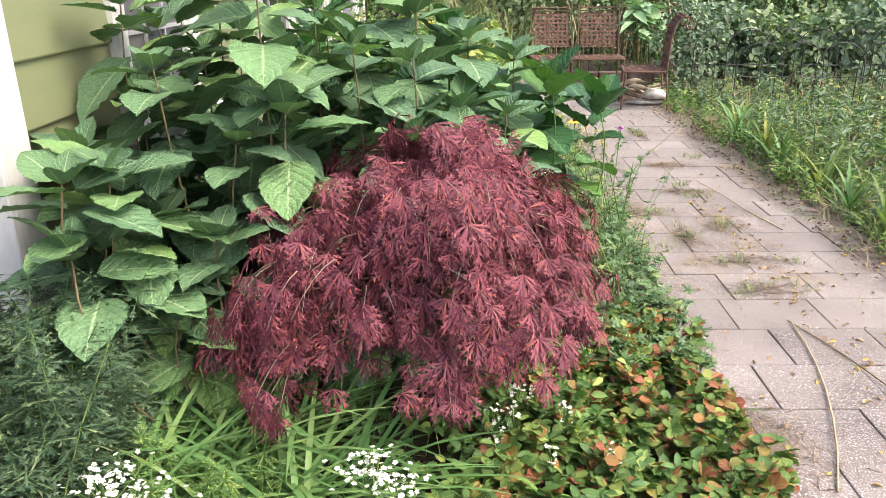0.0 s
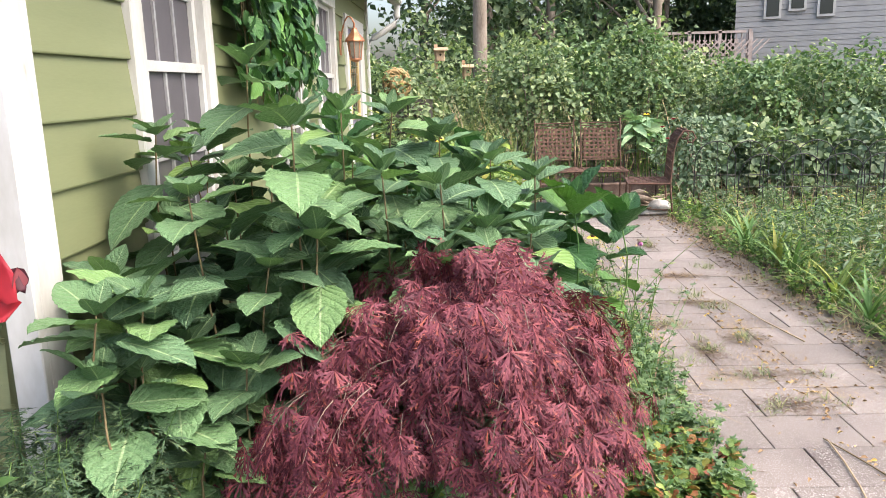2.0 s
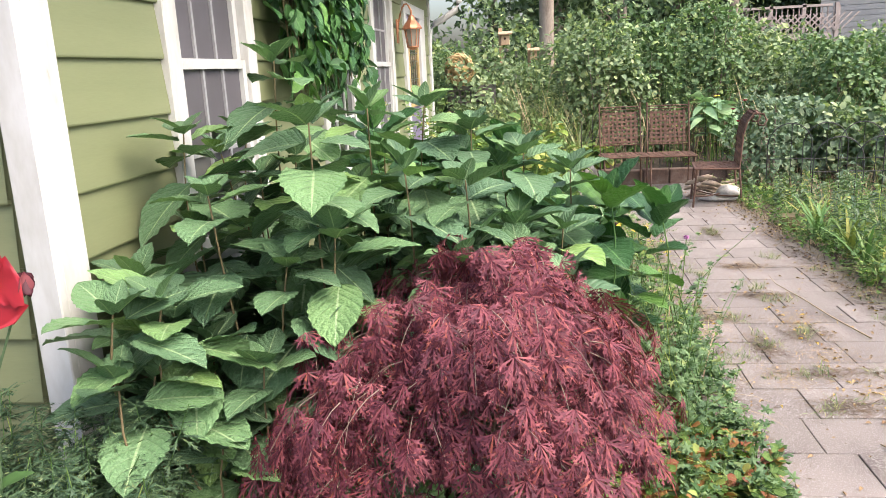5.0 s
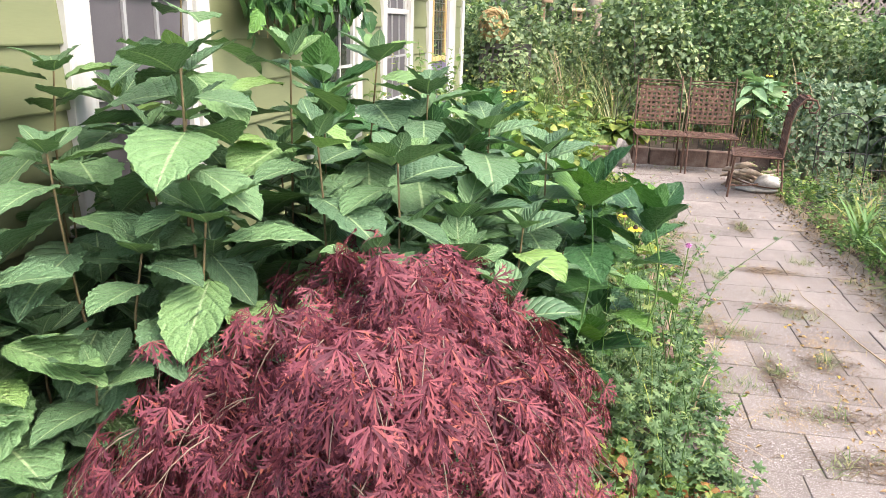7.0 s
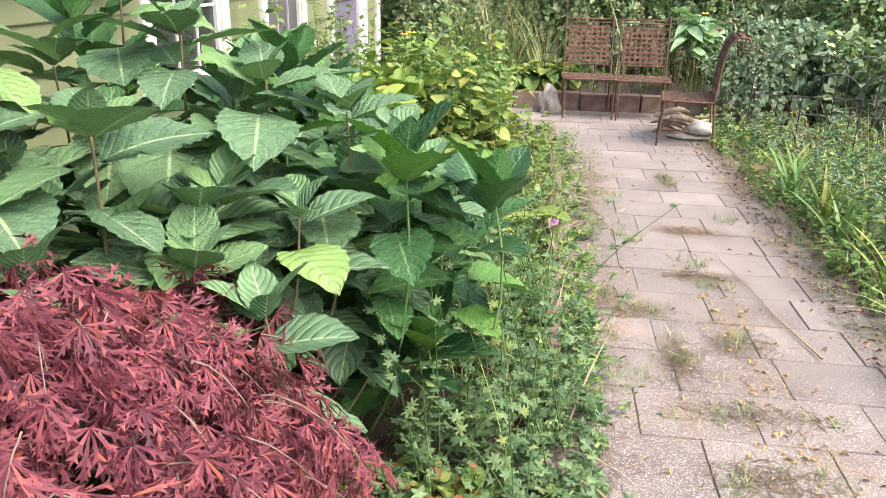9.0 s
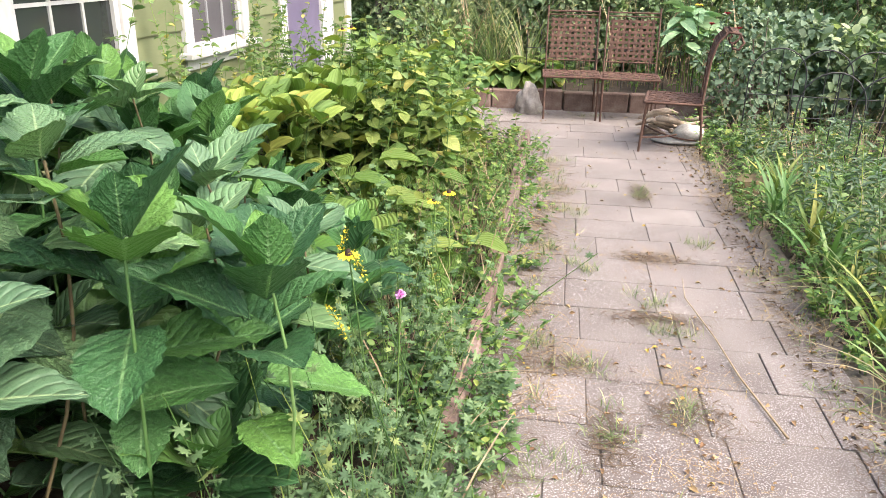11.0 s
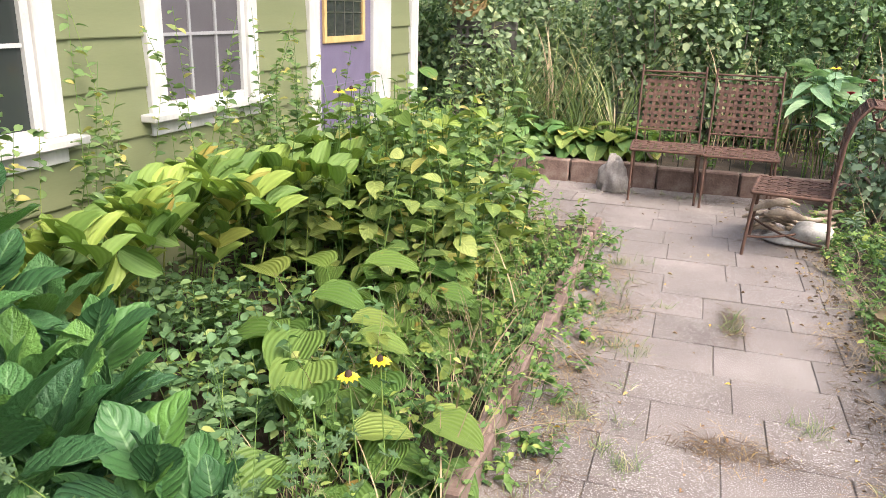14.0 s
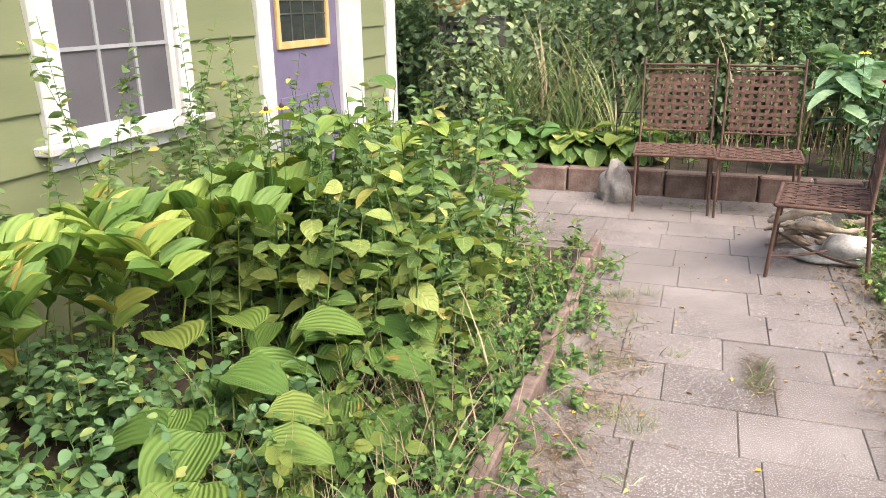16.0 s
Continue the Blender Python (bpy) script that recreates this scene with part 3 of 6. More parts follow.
# door with stained-glass light
y0, y1, z0, z1 = OPEN[3]
door_1 = tagged(empty("door_1"), "closed purple painted door with a leaded glass pane and white trim", "door", kind="structure")
part("trim", boxed(WX - 0.02, WX + 0.035, y0, y0 + 0.16, -0.02, z1, bevel=0.004), CHIPPED, door_1)
part("trim", boxed(WX - 0.02, WX + 0.035, y1 - 0.40, y1, -0.02, z1, bevel=0.004), WHITE, door_1)
part("trim", boxed(WX - 0.02, WX + 0.037, y0 - 0.02, y1 + 0.02, z1, z1 + 0.13, bevel=0.004), WHITE, door_1)
part("threshold", boxed(WX - 0.02, WX + 0.12, y0 + 0.16, y1 - 0.4, -0.02, 0.03, bevel=0.004), STONE, door_1)
part("door_panel", boxed(WX - 0.03, WX + 0.005, y0 + 0.162, y1 - 0.402, 0.032, z1 - 0.002), PURPLE, door_1)
a, b = y0 + 0.25, y1 - 0.56
frame_bm = bmesh.new()
for q in ((a, a + 0.04, 1.22, 2.06), (b - 0.04, b, 1.22, 2.06), (a + 0.04, b - 0.04, 1.22, 1.27), (a + 0.04, b - 0.04, 2.01, 2.06)):
    box(frame_bm, WX + 0.004, WX + 0.028, *q, bevel=0.003)
light = part("glass_frame", frame_bm, OCHRE, door_1, "ochre painted frame of the door glass")
part("pane", boxed(WX + 0.006, WX + 0.010, a + 0.04, b - 0.04, 1.27, 2.01), glass, light)
lead_bm = bmesh.new()
for k in range(1, 4):
    ym = a + 0.04 + (b - a - 0.08) * k / 4
    box(lead_bm, WX + 0.011, WX + 0.016, ym - 0.004, ym + 0.004, 1.27, 2.01)
for k in range(1, 5):
    zm = 1.27 + 0.74 * k / 5 + (0.03 if k % 2 else -0.03)
    box(lead_bm, WX + 0.0115, WX + 0.0165, a + 0.04, b - 0.04, zm - 0.004, zm + 0.004)
part("leading", lead_bm, LEAD, light)
part("door_panel", boxed(WX + 0.005, WX + 0.012, y0 + 0.25, y1 - 0.56, 0.2, 0.9, bevel=0.003), PURPLE, door_1)

# eave, gutter and downspout
roof = tagged(empty("roof"), "grey shingled roof edge with a white soffit", "roof", kind="structure")
part("soffit", boxed(-5, WX + 0.35, 2.0, 11.25, 2.76, 2.80), WHITE, roof)
shingle_bm = boxed(-3.2, 0, 1.95, 11.3, 0, 0.04)
sh = part("shingles", shingle_bm, ROOF, roof)
sh.matrix_world = pose(WX + 0.42, 0, 2.86, 0, 25, 0)
gutter = tagged(empty("gutter"), "white metal gutter with a curved downspout elbow", "gutter", kind="structure")
gb_ = bmesh.new()
box(gb_, WX + 0.36, WX + 0.48, 2.0, 11.25, 2.68, 2.70)
box(gb_, WX + 0.36, WX + 0.372, 2.0, 11.25, 2.702, 2.80)
box(gb_, WX + 0.468, WX + 0.49, 2.0, 11.25, 2.702, 2.80, bevel=0.004)
box(gb_, WX + 0.373, WX + 0.467, 11.238, 11.25, 2.702, 2.80)
part("trough", gb_, WHITE, gutter)
V, F = tube([(WX + 0.42, 11.2, 2.69), (WX + 0.42, 11.2, 2.52), (WX + 0.38, 11.2, 2.42), (WX + 0.2, 11.19, 2.31), (WX + 0.08, 11.17, 2.25), (WX + 0.0, 11.16, 2.18), (WX - 0.02, 11.15, 2.0), (WX - 0.02, 11.15, 0.1)], 0.045, 10)
put("downspout", raw("downspout", V, F, smooth=True), WHITE, gutter)


def lathe(profile, n=16, cx=0.0, cy=0.0):
    V, F = [], []
    for r, z in profile:
        for k in range(n):
            t = 2 * math.pi * k / n
            V.append((cx + r * math.cos(t), cy + r * math.sin(t), z))
    for i in range(len(profile) - 1):
        for k in range(n):
            F.append((i * n + k, i * n + (k + 1) % n, (i + 1) * n + (k + 1) % n, (i + 1) * n + k))
    return V, F


# copper wall lantern beside the door
lantern = tagged(empty("wall_lantern", WX + 0.2, 8.28, 1.98), "copper wall lantern with clear glass panes", "lamp")
V, F = lathe([(0.0, 0.30), (0.012, 0.29), (0.012, 0.24), (0.03, 0.23), (0.05, 0.18), (0.10, 0.12), (0.12, 0.09), (0.12, 0.075), (0.0, 0.075)], 8)
put("cap", raw("cap", V, F), COPPER, lantern)
V, F = lathe([(0.062, -0.12), (0.088, 0.074)], 8)
put("glass", raw("glass", V, F), lampglass, lantern)
cage = []
for k in range(8):
    t = 2 * math.pi * k / 8
    cage.append(([(0.066 * math.cos(t), 0.066 * math.sin(t), -0.12), (0.092 * math.cos(t), 0.092 * math.sin(t), 0.075)], 0.006))
put("cage", tubes("cage", cage, 5), COPPER, lantern)
V, F = lathe([(0.0, -0.17), (0.03, -0.16), (0.075, -0.135), (0.075, -0.12), (0.0, -0.12)], 8)
put("base", raw("base", V, F), COPPER, lantern)
put("bracket", tubes("bracket", [(bend((-0.18, 0, 0.05), (0, 0, 0.29), -0.12, 8, (0.0, 0, 0.06)), 0.011)], 6), COPPER, lantern)
lantern.scale = (0.85, 0.85, 0.85)
part("backplate", boxed(-0.185, -0.165, -0.05, 0.05, -0.08, 0.2, bevel=0.006), COPPER, lantern)


# ---- wrought-iron lattice chairs ----
def woven(w, h, n, m, slat=0.03, th=0.003):
    """Two layers of flat strips woven at right angles, in the x-y plane from the origin."""
    strips = []
    for k in range(n):
        x = w * (k + 0.5) / n
        strips.append((x - slat / 2, x + slat / 2, 0, h, 0, th, k, 0))
    for k in range(m):
        y = h * (k + 0.5) / m
        strips.append((0, w, y - slat / 2, y + slat / 2, 0, th, k, 1))
    out = []
    for x0, x1, y0, y1, z0, z1, k, d in strips:
        segs = 2 * (m if d == 0 else n)
        V, F = [], []
        for s in range(segs + 1):
            u = s / segs
            z = 0.004 * math.sin(u * segs * math.pi / 2 + math.pi * (k + d))
            if d == 0:
                V += [(x0, y0 + (y1 - y0) * u, z), (x1, y0 + (y1 - y0) * u, z), (x1, y0 + (y1 - y0) * u, z + th), (x0, y0 + (y1 - y0) * u, z + th)]
            else:
                V += [(x0 + (x1 - x0) * u, y0, z), (x0 + (x1 - x0) * u, y1, z), (x0 + (x1 - x0) * u, y1, z + th), (x0 + (x1 - x0) * u, y0, z + th)]
        for s in range(segs):
            p, q = 4 * s, 4 * s + 4
            F += [(p + i, p + (i + 1) % 4, q + (i + 1) % 4, q + i) for i in range(4)]
        out.append(raw("slat", V, F))
    return out


def iron_chair(name="iron_chair", curved=False):
    """Seat front along the local x axis at y = 0, sitter faces -y, back at y = 0.46."""
    c = empty(name)
    W, D, H, T = 0.53, 0.44, 0.43, 0.60
    put("leg", tubes("leg", [([(0.0, -0.03, 0), (0.0, 0, H)], 0.011)]), RUST, c)
    put("leg", tubes("leg", [([(W, -0.03, 0), (W, 0, H)], 0.011)]), RUST, c)
    put("leg", tubes("leg", [([(0.0, D + 0.04, 0), (0.0, D, H)], 0.011)]), RUST, c)
    put("leg", tubes("leg", [([(W, D + 0.04, 0), (W, D, H)], 0.011)]), RUST, c)
    sf = put("seat_frame", tubes("seat_frame", [([(-0.02, -0.02, H), (W + 0.02, -0.02, H)], 0.012), ([(-0.02, D, H), (W + 0.02, D, H)], 0.012), ([(-0.02, -0.02, H), (-0.02, D, H)], 0.012), ([(W + 0.02, -0.02, H), (W + 0.02, D, H)], 0.012)]), RUST, c)
    seat = put("seat", raw("seat", *[np.array(a) for a in ([(-0.02, -0.02, H + 0.004), (W + 0.02, -0.02, H + 0.004), (W + 0.02, 0.01, H + 0.006), (-0.02, 0.01, H + 0.006)], [(0, 1, 2, 3)])]), RUST, c)
    for me in woven(W + 0.02, D, 9, 7, 0.034):
        s = put("slat", me, RUST, seat)
        s.location = (-0.01, 0.0, H + 0.01)
    if not curved:
        back = put("back_frame", tubes("back_frame", [([(0.0, D, H), (0.0, D + 0.14, H + T + 0.05)], 0.010), ([(W, D, H), (W, D + 0.14, H + T + 0.05)], 0.010), ([(0, D + 0.132, H + T), (W, D + 0.132, H + T)], 0.009), ([(0, D + 0.125, H + T - 0.035), (W, D + 0.125, H + T - 0.035)], 0.007), ([(0, D + 0.035, H + 0.11), (W, D + 0.035, H + 0.11)], 0.008)]), RUST, c)
        for me in woven(W - 0.06, T - 0.17, 8, 8, 0.027):
            s = put("slat", me, RUST, back)
            s.matrix_basis = pose(0.03, D + 0.045, H + 0.12, 77)
        for k in range(4):
            x = W * (0.14 + 0.24 * k)
            put("rod", tubes("rod", [([(x, D, H), (x, D + 0.04, H + 0.12)], 0.005)], 5), RUST, back)
    else:
        prof = [(D, H), (D + 0.012, H + 0.18), (D + 0.025, H + 0.36), (D + 0.06, H + 0.50), (D + 0.13, H + 0.585), (D + 0.22, H + 0.575), (D + 0.255, H + 0.51), (D + 0.225, H + 0.455), (D + 0.175, H + 0.46), (D + 0.165, H + 0.5), (D + 0.195, H + 0.515)]
        back = put("back_rail", tubes("back_rail", [([(0.0, y, z) for y, z in prof], 0.011)]), RUST, c)
        put("back_rail", tubes("back_rail", [([(W, y, z) for y, z in prof], 0.011)]), RUST, c)
        for k in range(9):
            x0 = W * (k + 0.25) / 9
            V, F = [], []
            for y, z in prof[:6]:
                V += [(x0, y, z), (x0 + 0.036, y, z), (x0 + 0.036, y + 0.004, z - 0.003), (x0, y + 0.004, z - 0.003)]
            for s in range(5):
                p, q = 4 * s, 4 * s + 4
                F += [(p + i, p + (i + 1) % 4, q + (i + 1) % 4, q + i) for i in range(4)]
            put("slat", raw("slat", V, F), RUST, back)
        for k in range(9):
            u = 0.06 + k / 10
            i = min(int(u * 5), 4)
            f = u * 5 - i
            y, z = prof[i][0] * (1 - f) + prof[i + 1][0] * f, prof[i][1] * (1 - f) + prof[i + 1][1] * f
            part("slat", boxed(0.0, W, y - 0.006, y - 0.002, z - 0.018, z + 0.018), RUST, back)
        put("stretcher", tubes("stretcher", [(bend((0, -0.02, 0.13), (W, D, 0.13), 0.03, 8), 0.008), (bend((0, D, 0.13), (W, -0.02, 0.13), 0.03, 8), 0.008)]), RUST, c)
    return c


bench_a = tagged(iron_chair(), "rusty iron patio chair with a woven strap seat", "chair", "rusty chairs")
bench_a.matrix_world = pose(1.14, 10.2, 0, 0, 0, 2)
copy_thing(bench_a, pose(1.715, 10.17, 0, 0, 0, -2))
chair_c = tagged(iron_chair(curved=True), "rusty iron chair with a scrolled back, wood piled below", "chair", "rusty chairs")
chair_c.matrix_world = pose(2.1, 9.44, 0, 0, 0, -98)

# brick raised-bed edge behind the chairs
bed_wall = tagged(part("raised_bed_wall", boxed(-0.6, 3.3, 10.80, 10.86, -0.03, 0.19), SAND), "low wall of red-brown blocks round the raised bed", "wall", kind="structure")
x = -0.6
while x < 3.2:
    w = rng.uniform(0.34, 0.42)
    ob = part("block", boxed(0, w - 0.012, 0, 0.12, -0.03, 0.2 + rng.uniform(-0.015, 0.015), bevel=0.012), BRICK, bed_wall)
    ob.location, ob.rotation_euler = (x, 10.70 + rng.uniform(-0.015, 0.015), 0), (0, 0, rng.uniform(-0.04, 0.04))
    x += w
# brick edging along the flower bed
edging = tagged(part("bed_edging", boxed(1.01, 1.04, 4.4, 9.0, -0.05, 0.04), SAND), "tilted red-brown brick edging of the flower bed", "edging", kind="structure")
y = 4.4
while y < 8.9:
    w = rng.uniform(0.36, 0.42)
    ob = part("brick", boxed(-0.032, 0.032, 0, w - 0.01, -0.06, 0.11 + rng.uniform(-0.02, 0.02), bevel=0.008), BRICK, edging)
    ob.location, ob.rotation_euler = (1.03 + rng.uniform(-0.015, 0.015), y, 0), (0, rng.uniform(-0.12, 0.05), rng.uniform(-0.03, 0.03))
    y += w


def boulder(seed, sx, sy, sz, sub=3, rough=0.25, freq=1.3):
    bm = bmesh.new()
    bmesh.ops.create_icosphere(bm, subdivisions=sub, radius=1)
    off = Vector((seed * 3.1, seed * 1.7, seed))
    for v in bm.verts:
        d = 1 + rough * noise.noise(v.co * freq + off) + 0.35 * rough * noise.noise(v.co * freq * 3 + off)
        v.co = Vector((v.co.x * sx, v.co.y * sy, v.co.z * sz)) * d
    return bm


obelisk = boulder(2, 0.13, 0.12, 0.21, 4, 0.3, 2.2)
for v in obelisk.verts:
    v.co.z = max(v.co.z, -0.12)
    k = 1.08 - 1.1 * max(0.0, v.co.z + 0.05)
    v.co.x, v.co.y = v.co.x * k, v.co.y * k
rock = tagged(part("standing_stone", obelisk, STONE, smooth=True), "pale weathered standing stone beside the chairs", "stone")
rock.location = (0.97, 10.5, 0.10)
slab_bm = boulder(5, 0.14, 0.11, 0.085, 3, 0.3)
slab_rock = tagged(part("stone", slab_bm, PALE, smooth=True), "pale rounded stone under the chair", "stone")
slab_rock.location = (2.44, 9.28, 0.10)
flat_rock = tagged(part("stone", boulder(6, 0.2, 0.13, 0.05, 3, 0.3), PALE, smooth=True), "flat pale stone under the chair", "stone")
flat_rock.location = (2.36, 9.32, 0.03)
for i in range(26):
    lay = i // 6
    x, y = 2.14 + 0.085 * (i % 6) + rng.uniform(-0.03, 0.03), 9.52 + rng.uniform(-0.1, 0.22)
    a = rng.uniform(-0.9, 0.9)
    L = rng.uniform(0.14, 0.34)
    z = 0.02 + 0.05 * lay
    pts = [(x + (s - 0.5) * L * math.cos(a), y + (s - 0.5) * L * math.sin(a) * 0.6, z + 0.03 * math.sin(3 * s + i)) for s in np.linspace(0, 1, 6)]
    V, F = tube(pts, np.array([0.4, 0.9, 0.7, 1.0, 0.6, 0.2]) * rng.uniform(0.018, 0.034), 7)
    tagged(put("driftwood", raw("driftwood", V, F, smooth=True), DRIFT), "bleached driftwood piece in the pile under the chair", "driftwood", "driftwood pile")

# ---- plants ----


def rand_dirs(n, lo, hi, r=rng):
    """Directions of random azimuth and of elevation from lo to hi, in radians."""
    a, e = r.uniform(0, TAU, n), r.uniform(lo, hi, n)
    return np.stack([np.cos(a) * np.cos(e), np.sin(a) * np.cos(e), np.sin(e)], 1)


def stuff(name, me, material, parent=None, label="", category=""):
    ob = put(name, me, material, parent)
    return tagged(ob, label, category, kind="stuff")


def mass(name, label, B, H, proto, size, per, leaf_mat, stem_mat=None, lean=0.25, u0=0.2, lo=-0.4, hi=0.7, stem_r=0.004, pairs=False, category="plant", taper=0.4, r=rng):
    """A patch of stemmed plants: stems from the points B of heights H, with leaves along them."""
    t = tagged(empty(name), label, category)
    n = len(B)
    L = r.normal(0, lean, (n, 3)) * H[:, None]
    L[:, 2] = 0
    runs, P, D, S = [], [], [], []
    for i in range(n):
        tip = B[i] + L[i] + (0, 0, H[i])
        pts = bend(B[i], tip, 0, 5, -0.15 * L[i])
        runs.append((pts, np.linspace(stem_r, stem_r * 0.4, 5)))
        u = np.sort(r.uniform(u0, 1, per)) if not pairs else np.repeat(np.linspace(u0, 1, per // 2), 2)
        pos = pts[0] + (pts[-1] - pts[0]) * u[:, None] - 4 * (u * (1 - u))[:, None] * 0.15 * L[i]
        d = rand_dirs(len(u), lo, hi, r)
        if pairs:
            d[1::2, :2] = -d[0::2, :2]
        P.append(pos), D.append(d), S.append(size * (1 - taper * u) * r.uniform(0.7, 1.25, len(u)))
    P, D, S = np.concatenate(P), np.concatenate(D), np.concatenate(S)
    U = np.array([[0, 0, 1.0]]) + r.normal(0, 0.35, P.shape)
    stuff("stemwork", tubes("stemwork", runs, 4), stem_mat or SMALL, t)
    stuff("foliage", scatter("foliage", proto, frames(P, D, U, S)), leaf_mat, t)
    return t


def tuft(name, label, B, n, ln, proto, material, spread=0.5, up=1.0, category="grass", r=rng, kind="stuff"):
    """Blades that rise from the points B, as one mesh."""
    P = np.repeat(B, n, 0) + r.normal(0, 0.025, (len(B) * n, 3)) * (1, 1, 0)
    a = r.uniform(0, TAU, len(P))
    s = np.abs(r.normal(0, spread, len(P)))
    D = np.stack([np.cos(a) * s, np.sin(a) * s, np.full(len(P), up)], 1)
    U = np.stack([-np.cos(a), -np.sin(a), s + 0.05], 1)
    me = scatter(name, proto, frames(P, D, U, ln * r.uniform(0.55, 1.15, len(P))))
    return stuff(name, me, material, None, label, category)


def in_box(n, x0, x1, y0, y1, z=0.0, r=rng):
    return np.stack([r.uniform(x0, x1, n), r.uniform(y0, y1, n), np.full(n, z)], 1)


# --- hydrangeas: shoots with crossed pairs of large toothed leaves ---
HYD = [put("leaf_shape", raw("leaf", *leaf(0.335 + 0.02 * k, 18, 0.16, 0.08 + 0.06 * k, 0.035, 0.7, 0.9, 5, 0.012, k), True), HYDRANGEA).data for k in range(4)]
GLO = [put("leaf_shape", raw("leaf", *leaf(0.32 + 0.02 * k, 18, 0.26, 0.06 + 0.06 * k, 0.04, 0.7, 0.9, 5, 0.016, 9 + k), True), GLOSSY).data for k in range(3)]
for o in [o for o in scene.objects if o.name.startswith("leaf_shape")]:
    bpy.data.objects.remove(o)


BROAD = ((0.0, 0.115, 1.0), (0.008, 0.15, 0.68), (0.03, 0.19, 0.36), (0.08, 0.225, 0.05), (0.16, 0.25, -0.15), (0.25, 0.255, -0.3), (0.35, 0.24, -0.4), (0.46, 0.21, -0.5), (0.58, 0.2, -0.5), (0.71, 0.19, -0.5))
UPRIGHT = ((0.0, 0.15, 1.15), (0.02, 0.2, 0.85), (0.06, 0.235, 0.6), (0.12, 0.25, 0.38), (0.2, 0.25, 0.15), (0.3, 0.24, -0.05), (0.42, 0.22, -0.2), (0.55, 0.2, -0.3))


def hydrangea(label, cx, cy, shoots, seed, stiff=0.0, fill=(), shapes=HYD, skin=HYDRANGEA, lay=BROAD, stalk=None):
    """The shoots named have leaves of their own; the shaded shoots of fill share one mesh."""
    r = np.random.default_rng(seed)
    h = tagged(empty("hydrangea_bush"), label, "shrub")
    inner = []
    for j, (x, y, z) in enumerate([*shoots, *fill]):
        base = np.array([cx + (x - cx) * 0.55, cy + (y - cy) * 0.55, -0.02])
        tip = np.array([x, y, z])
        pts = bend(base, tip, 0.0, 8, ((x - cx) * 0.16 + r.normal(0, 0.03), (y - cy) * 0.16 + r.normal(0, 0.03), 0))
        put("stem", tubes("stem", [(pts, np.linspace(0.0055, 0.003, 8))], 5), stalk or TWIG, h)
        phi = r.uniform(0, TAU)
        for k, (back, ln, el) in enumerate(lay):
            if back > 0.85 * z or (y < 2.25 and k > 4):
                continue
            c = tip + (base - tip) / np.linalg.norm(base - tip) * back
            a0 = phi + k * math.pi / 2 + r.normal(0, 0.15)
            for side in (0, math.pi):
                a, e = a0 + side + r.normal(0, 0.12), el + stiff + r.normal(0, 0.16)
                d = np.array([math.cos(a) * math.cos(e), math.sin(a) * math.cos(e), math.sin(e)])
                s = ln * r.uniform(0.75, 1.15)
                up = np.array([0, 0, 1.0]) + r.normal(0, 0.13, 3)
                if k == 0:
                    up = np.array([-math.cos(a), -math.sin(a), 0.6])
                m = frames([c + d * 0.02 * (k > 0)], [d], [up], s)[0]
                if j < len(shoots):
                    lf = put("leaf", shapes[r.integers(len(shapes))], None, h)
                    lf.matrix_basis = Matrix(m.tolist())
                else:
                    inner.append(m)
    if inner:
        stuff("foliage", scatter("foliage", leaf(0.325, 14, 0.2, 0.17, 0.035, 0.78, 0.92, 5, 0.01, 2), np.array(inner)), skin, h)
    return h


hr = np.random.default_rng(19)
fill_near, fill_far = [(0.42, 4.05, 1.0), (0.1, 4.3, 1.15), (0.56, 3.75, 0.98), (0.3, 4.5, 0.95), (0.62, 4.2, 0.8), (-0.2, 4.35, 1.22), ], []
for _ in range(34):
    x, y = hr.uniform(-1.02, 0.45), hr.uniform(2.5, 3.6)
    env = 1.0 + 0.5 * min(1, (y - 2.45) / 0.5) - 0.4 * max(0, x + 0.1) / 0.6
    fill_near.append((x, y, env * hr.uniform(0.5, 0.92)))
for _ in range(34):
    x, y = hr.uniform(-0.75, 0.72), hr.uniform(3.5, 5.25)
    env = 1.28 - 0.45 * (y - 3.6) / 1.6 - 0.45 * max(0, x) / 0.7
    fill_far.append((x, y, env * hr.uniform(0.5, 0.95)))


near = [(-0.86, 2.08, 0.84), (-0.87, 2.12, 1.02), (-0.83, 2.22, 0.8), (-0.8, 2.26, 1.02), (-0.66, 2.24, 0.56), (-0.92, 2.4, 0.9), (-0.86, 2.36, 0.66), (-0.7, 2.34, 0.6), (-0.55, 2.35, 0.78), (-0.35, 2.55, 1.15), (-1.0, 2.5, 1.02), (-0.73, 2.5, 1.28), (-0.74, 2.42, 0.84), (-0.9, 2.45, 0.66), (-0.5, 2.5, 1.05), (-0.42, 2.6, 1.5), (-0.95, 2.85, 1.45), (-0.17, 2.85, 1.3), (0.03, 2.95, 1.24),
        (-0.68, 3.1, 1.7), (-0.34, 3.1, 1.5), (-0.55, 2.85, 1.36), (-0.18, 3.5, 1.5), (0.02, 3.4, 1.38), (0.23, 3.4, 1.28), (0.42, 3.45, 1.2), (-0.62, 2.5, 0.58), (0.22, 2.95, 0.95)]
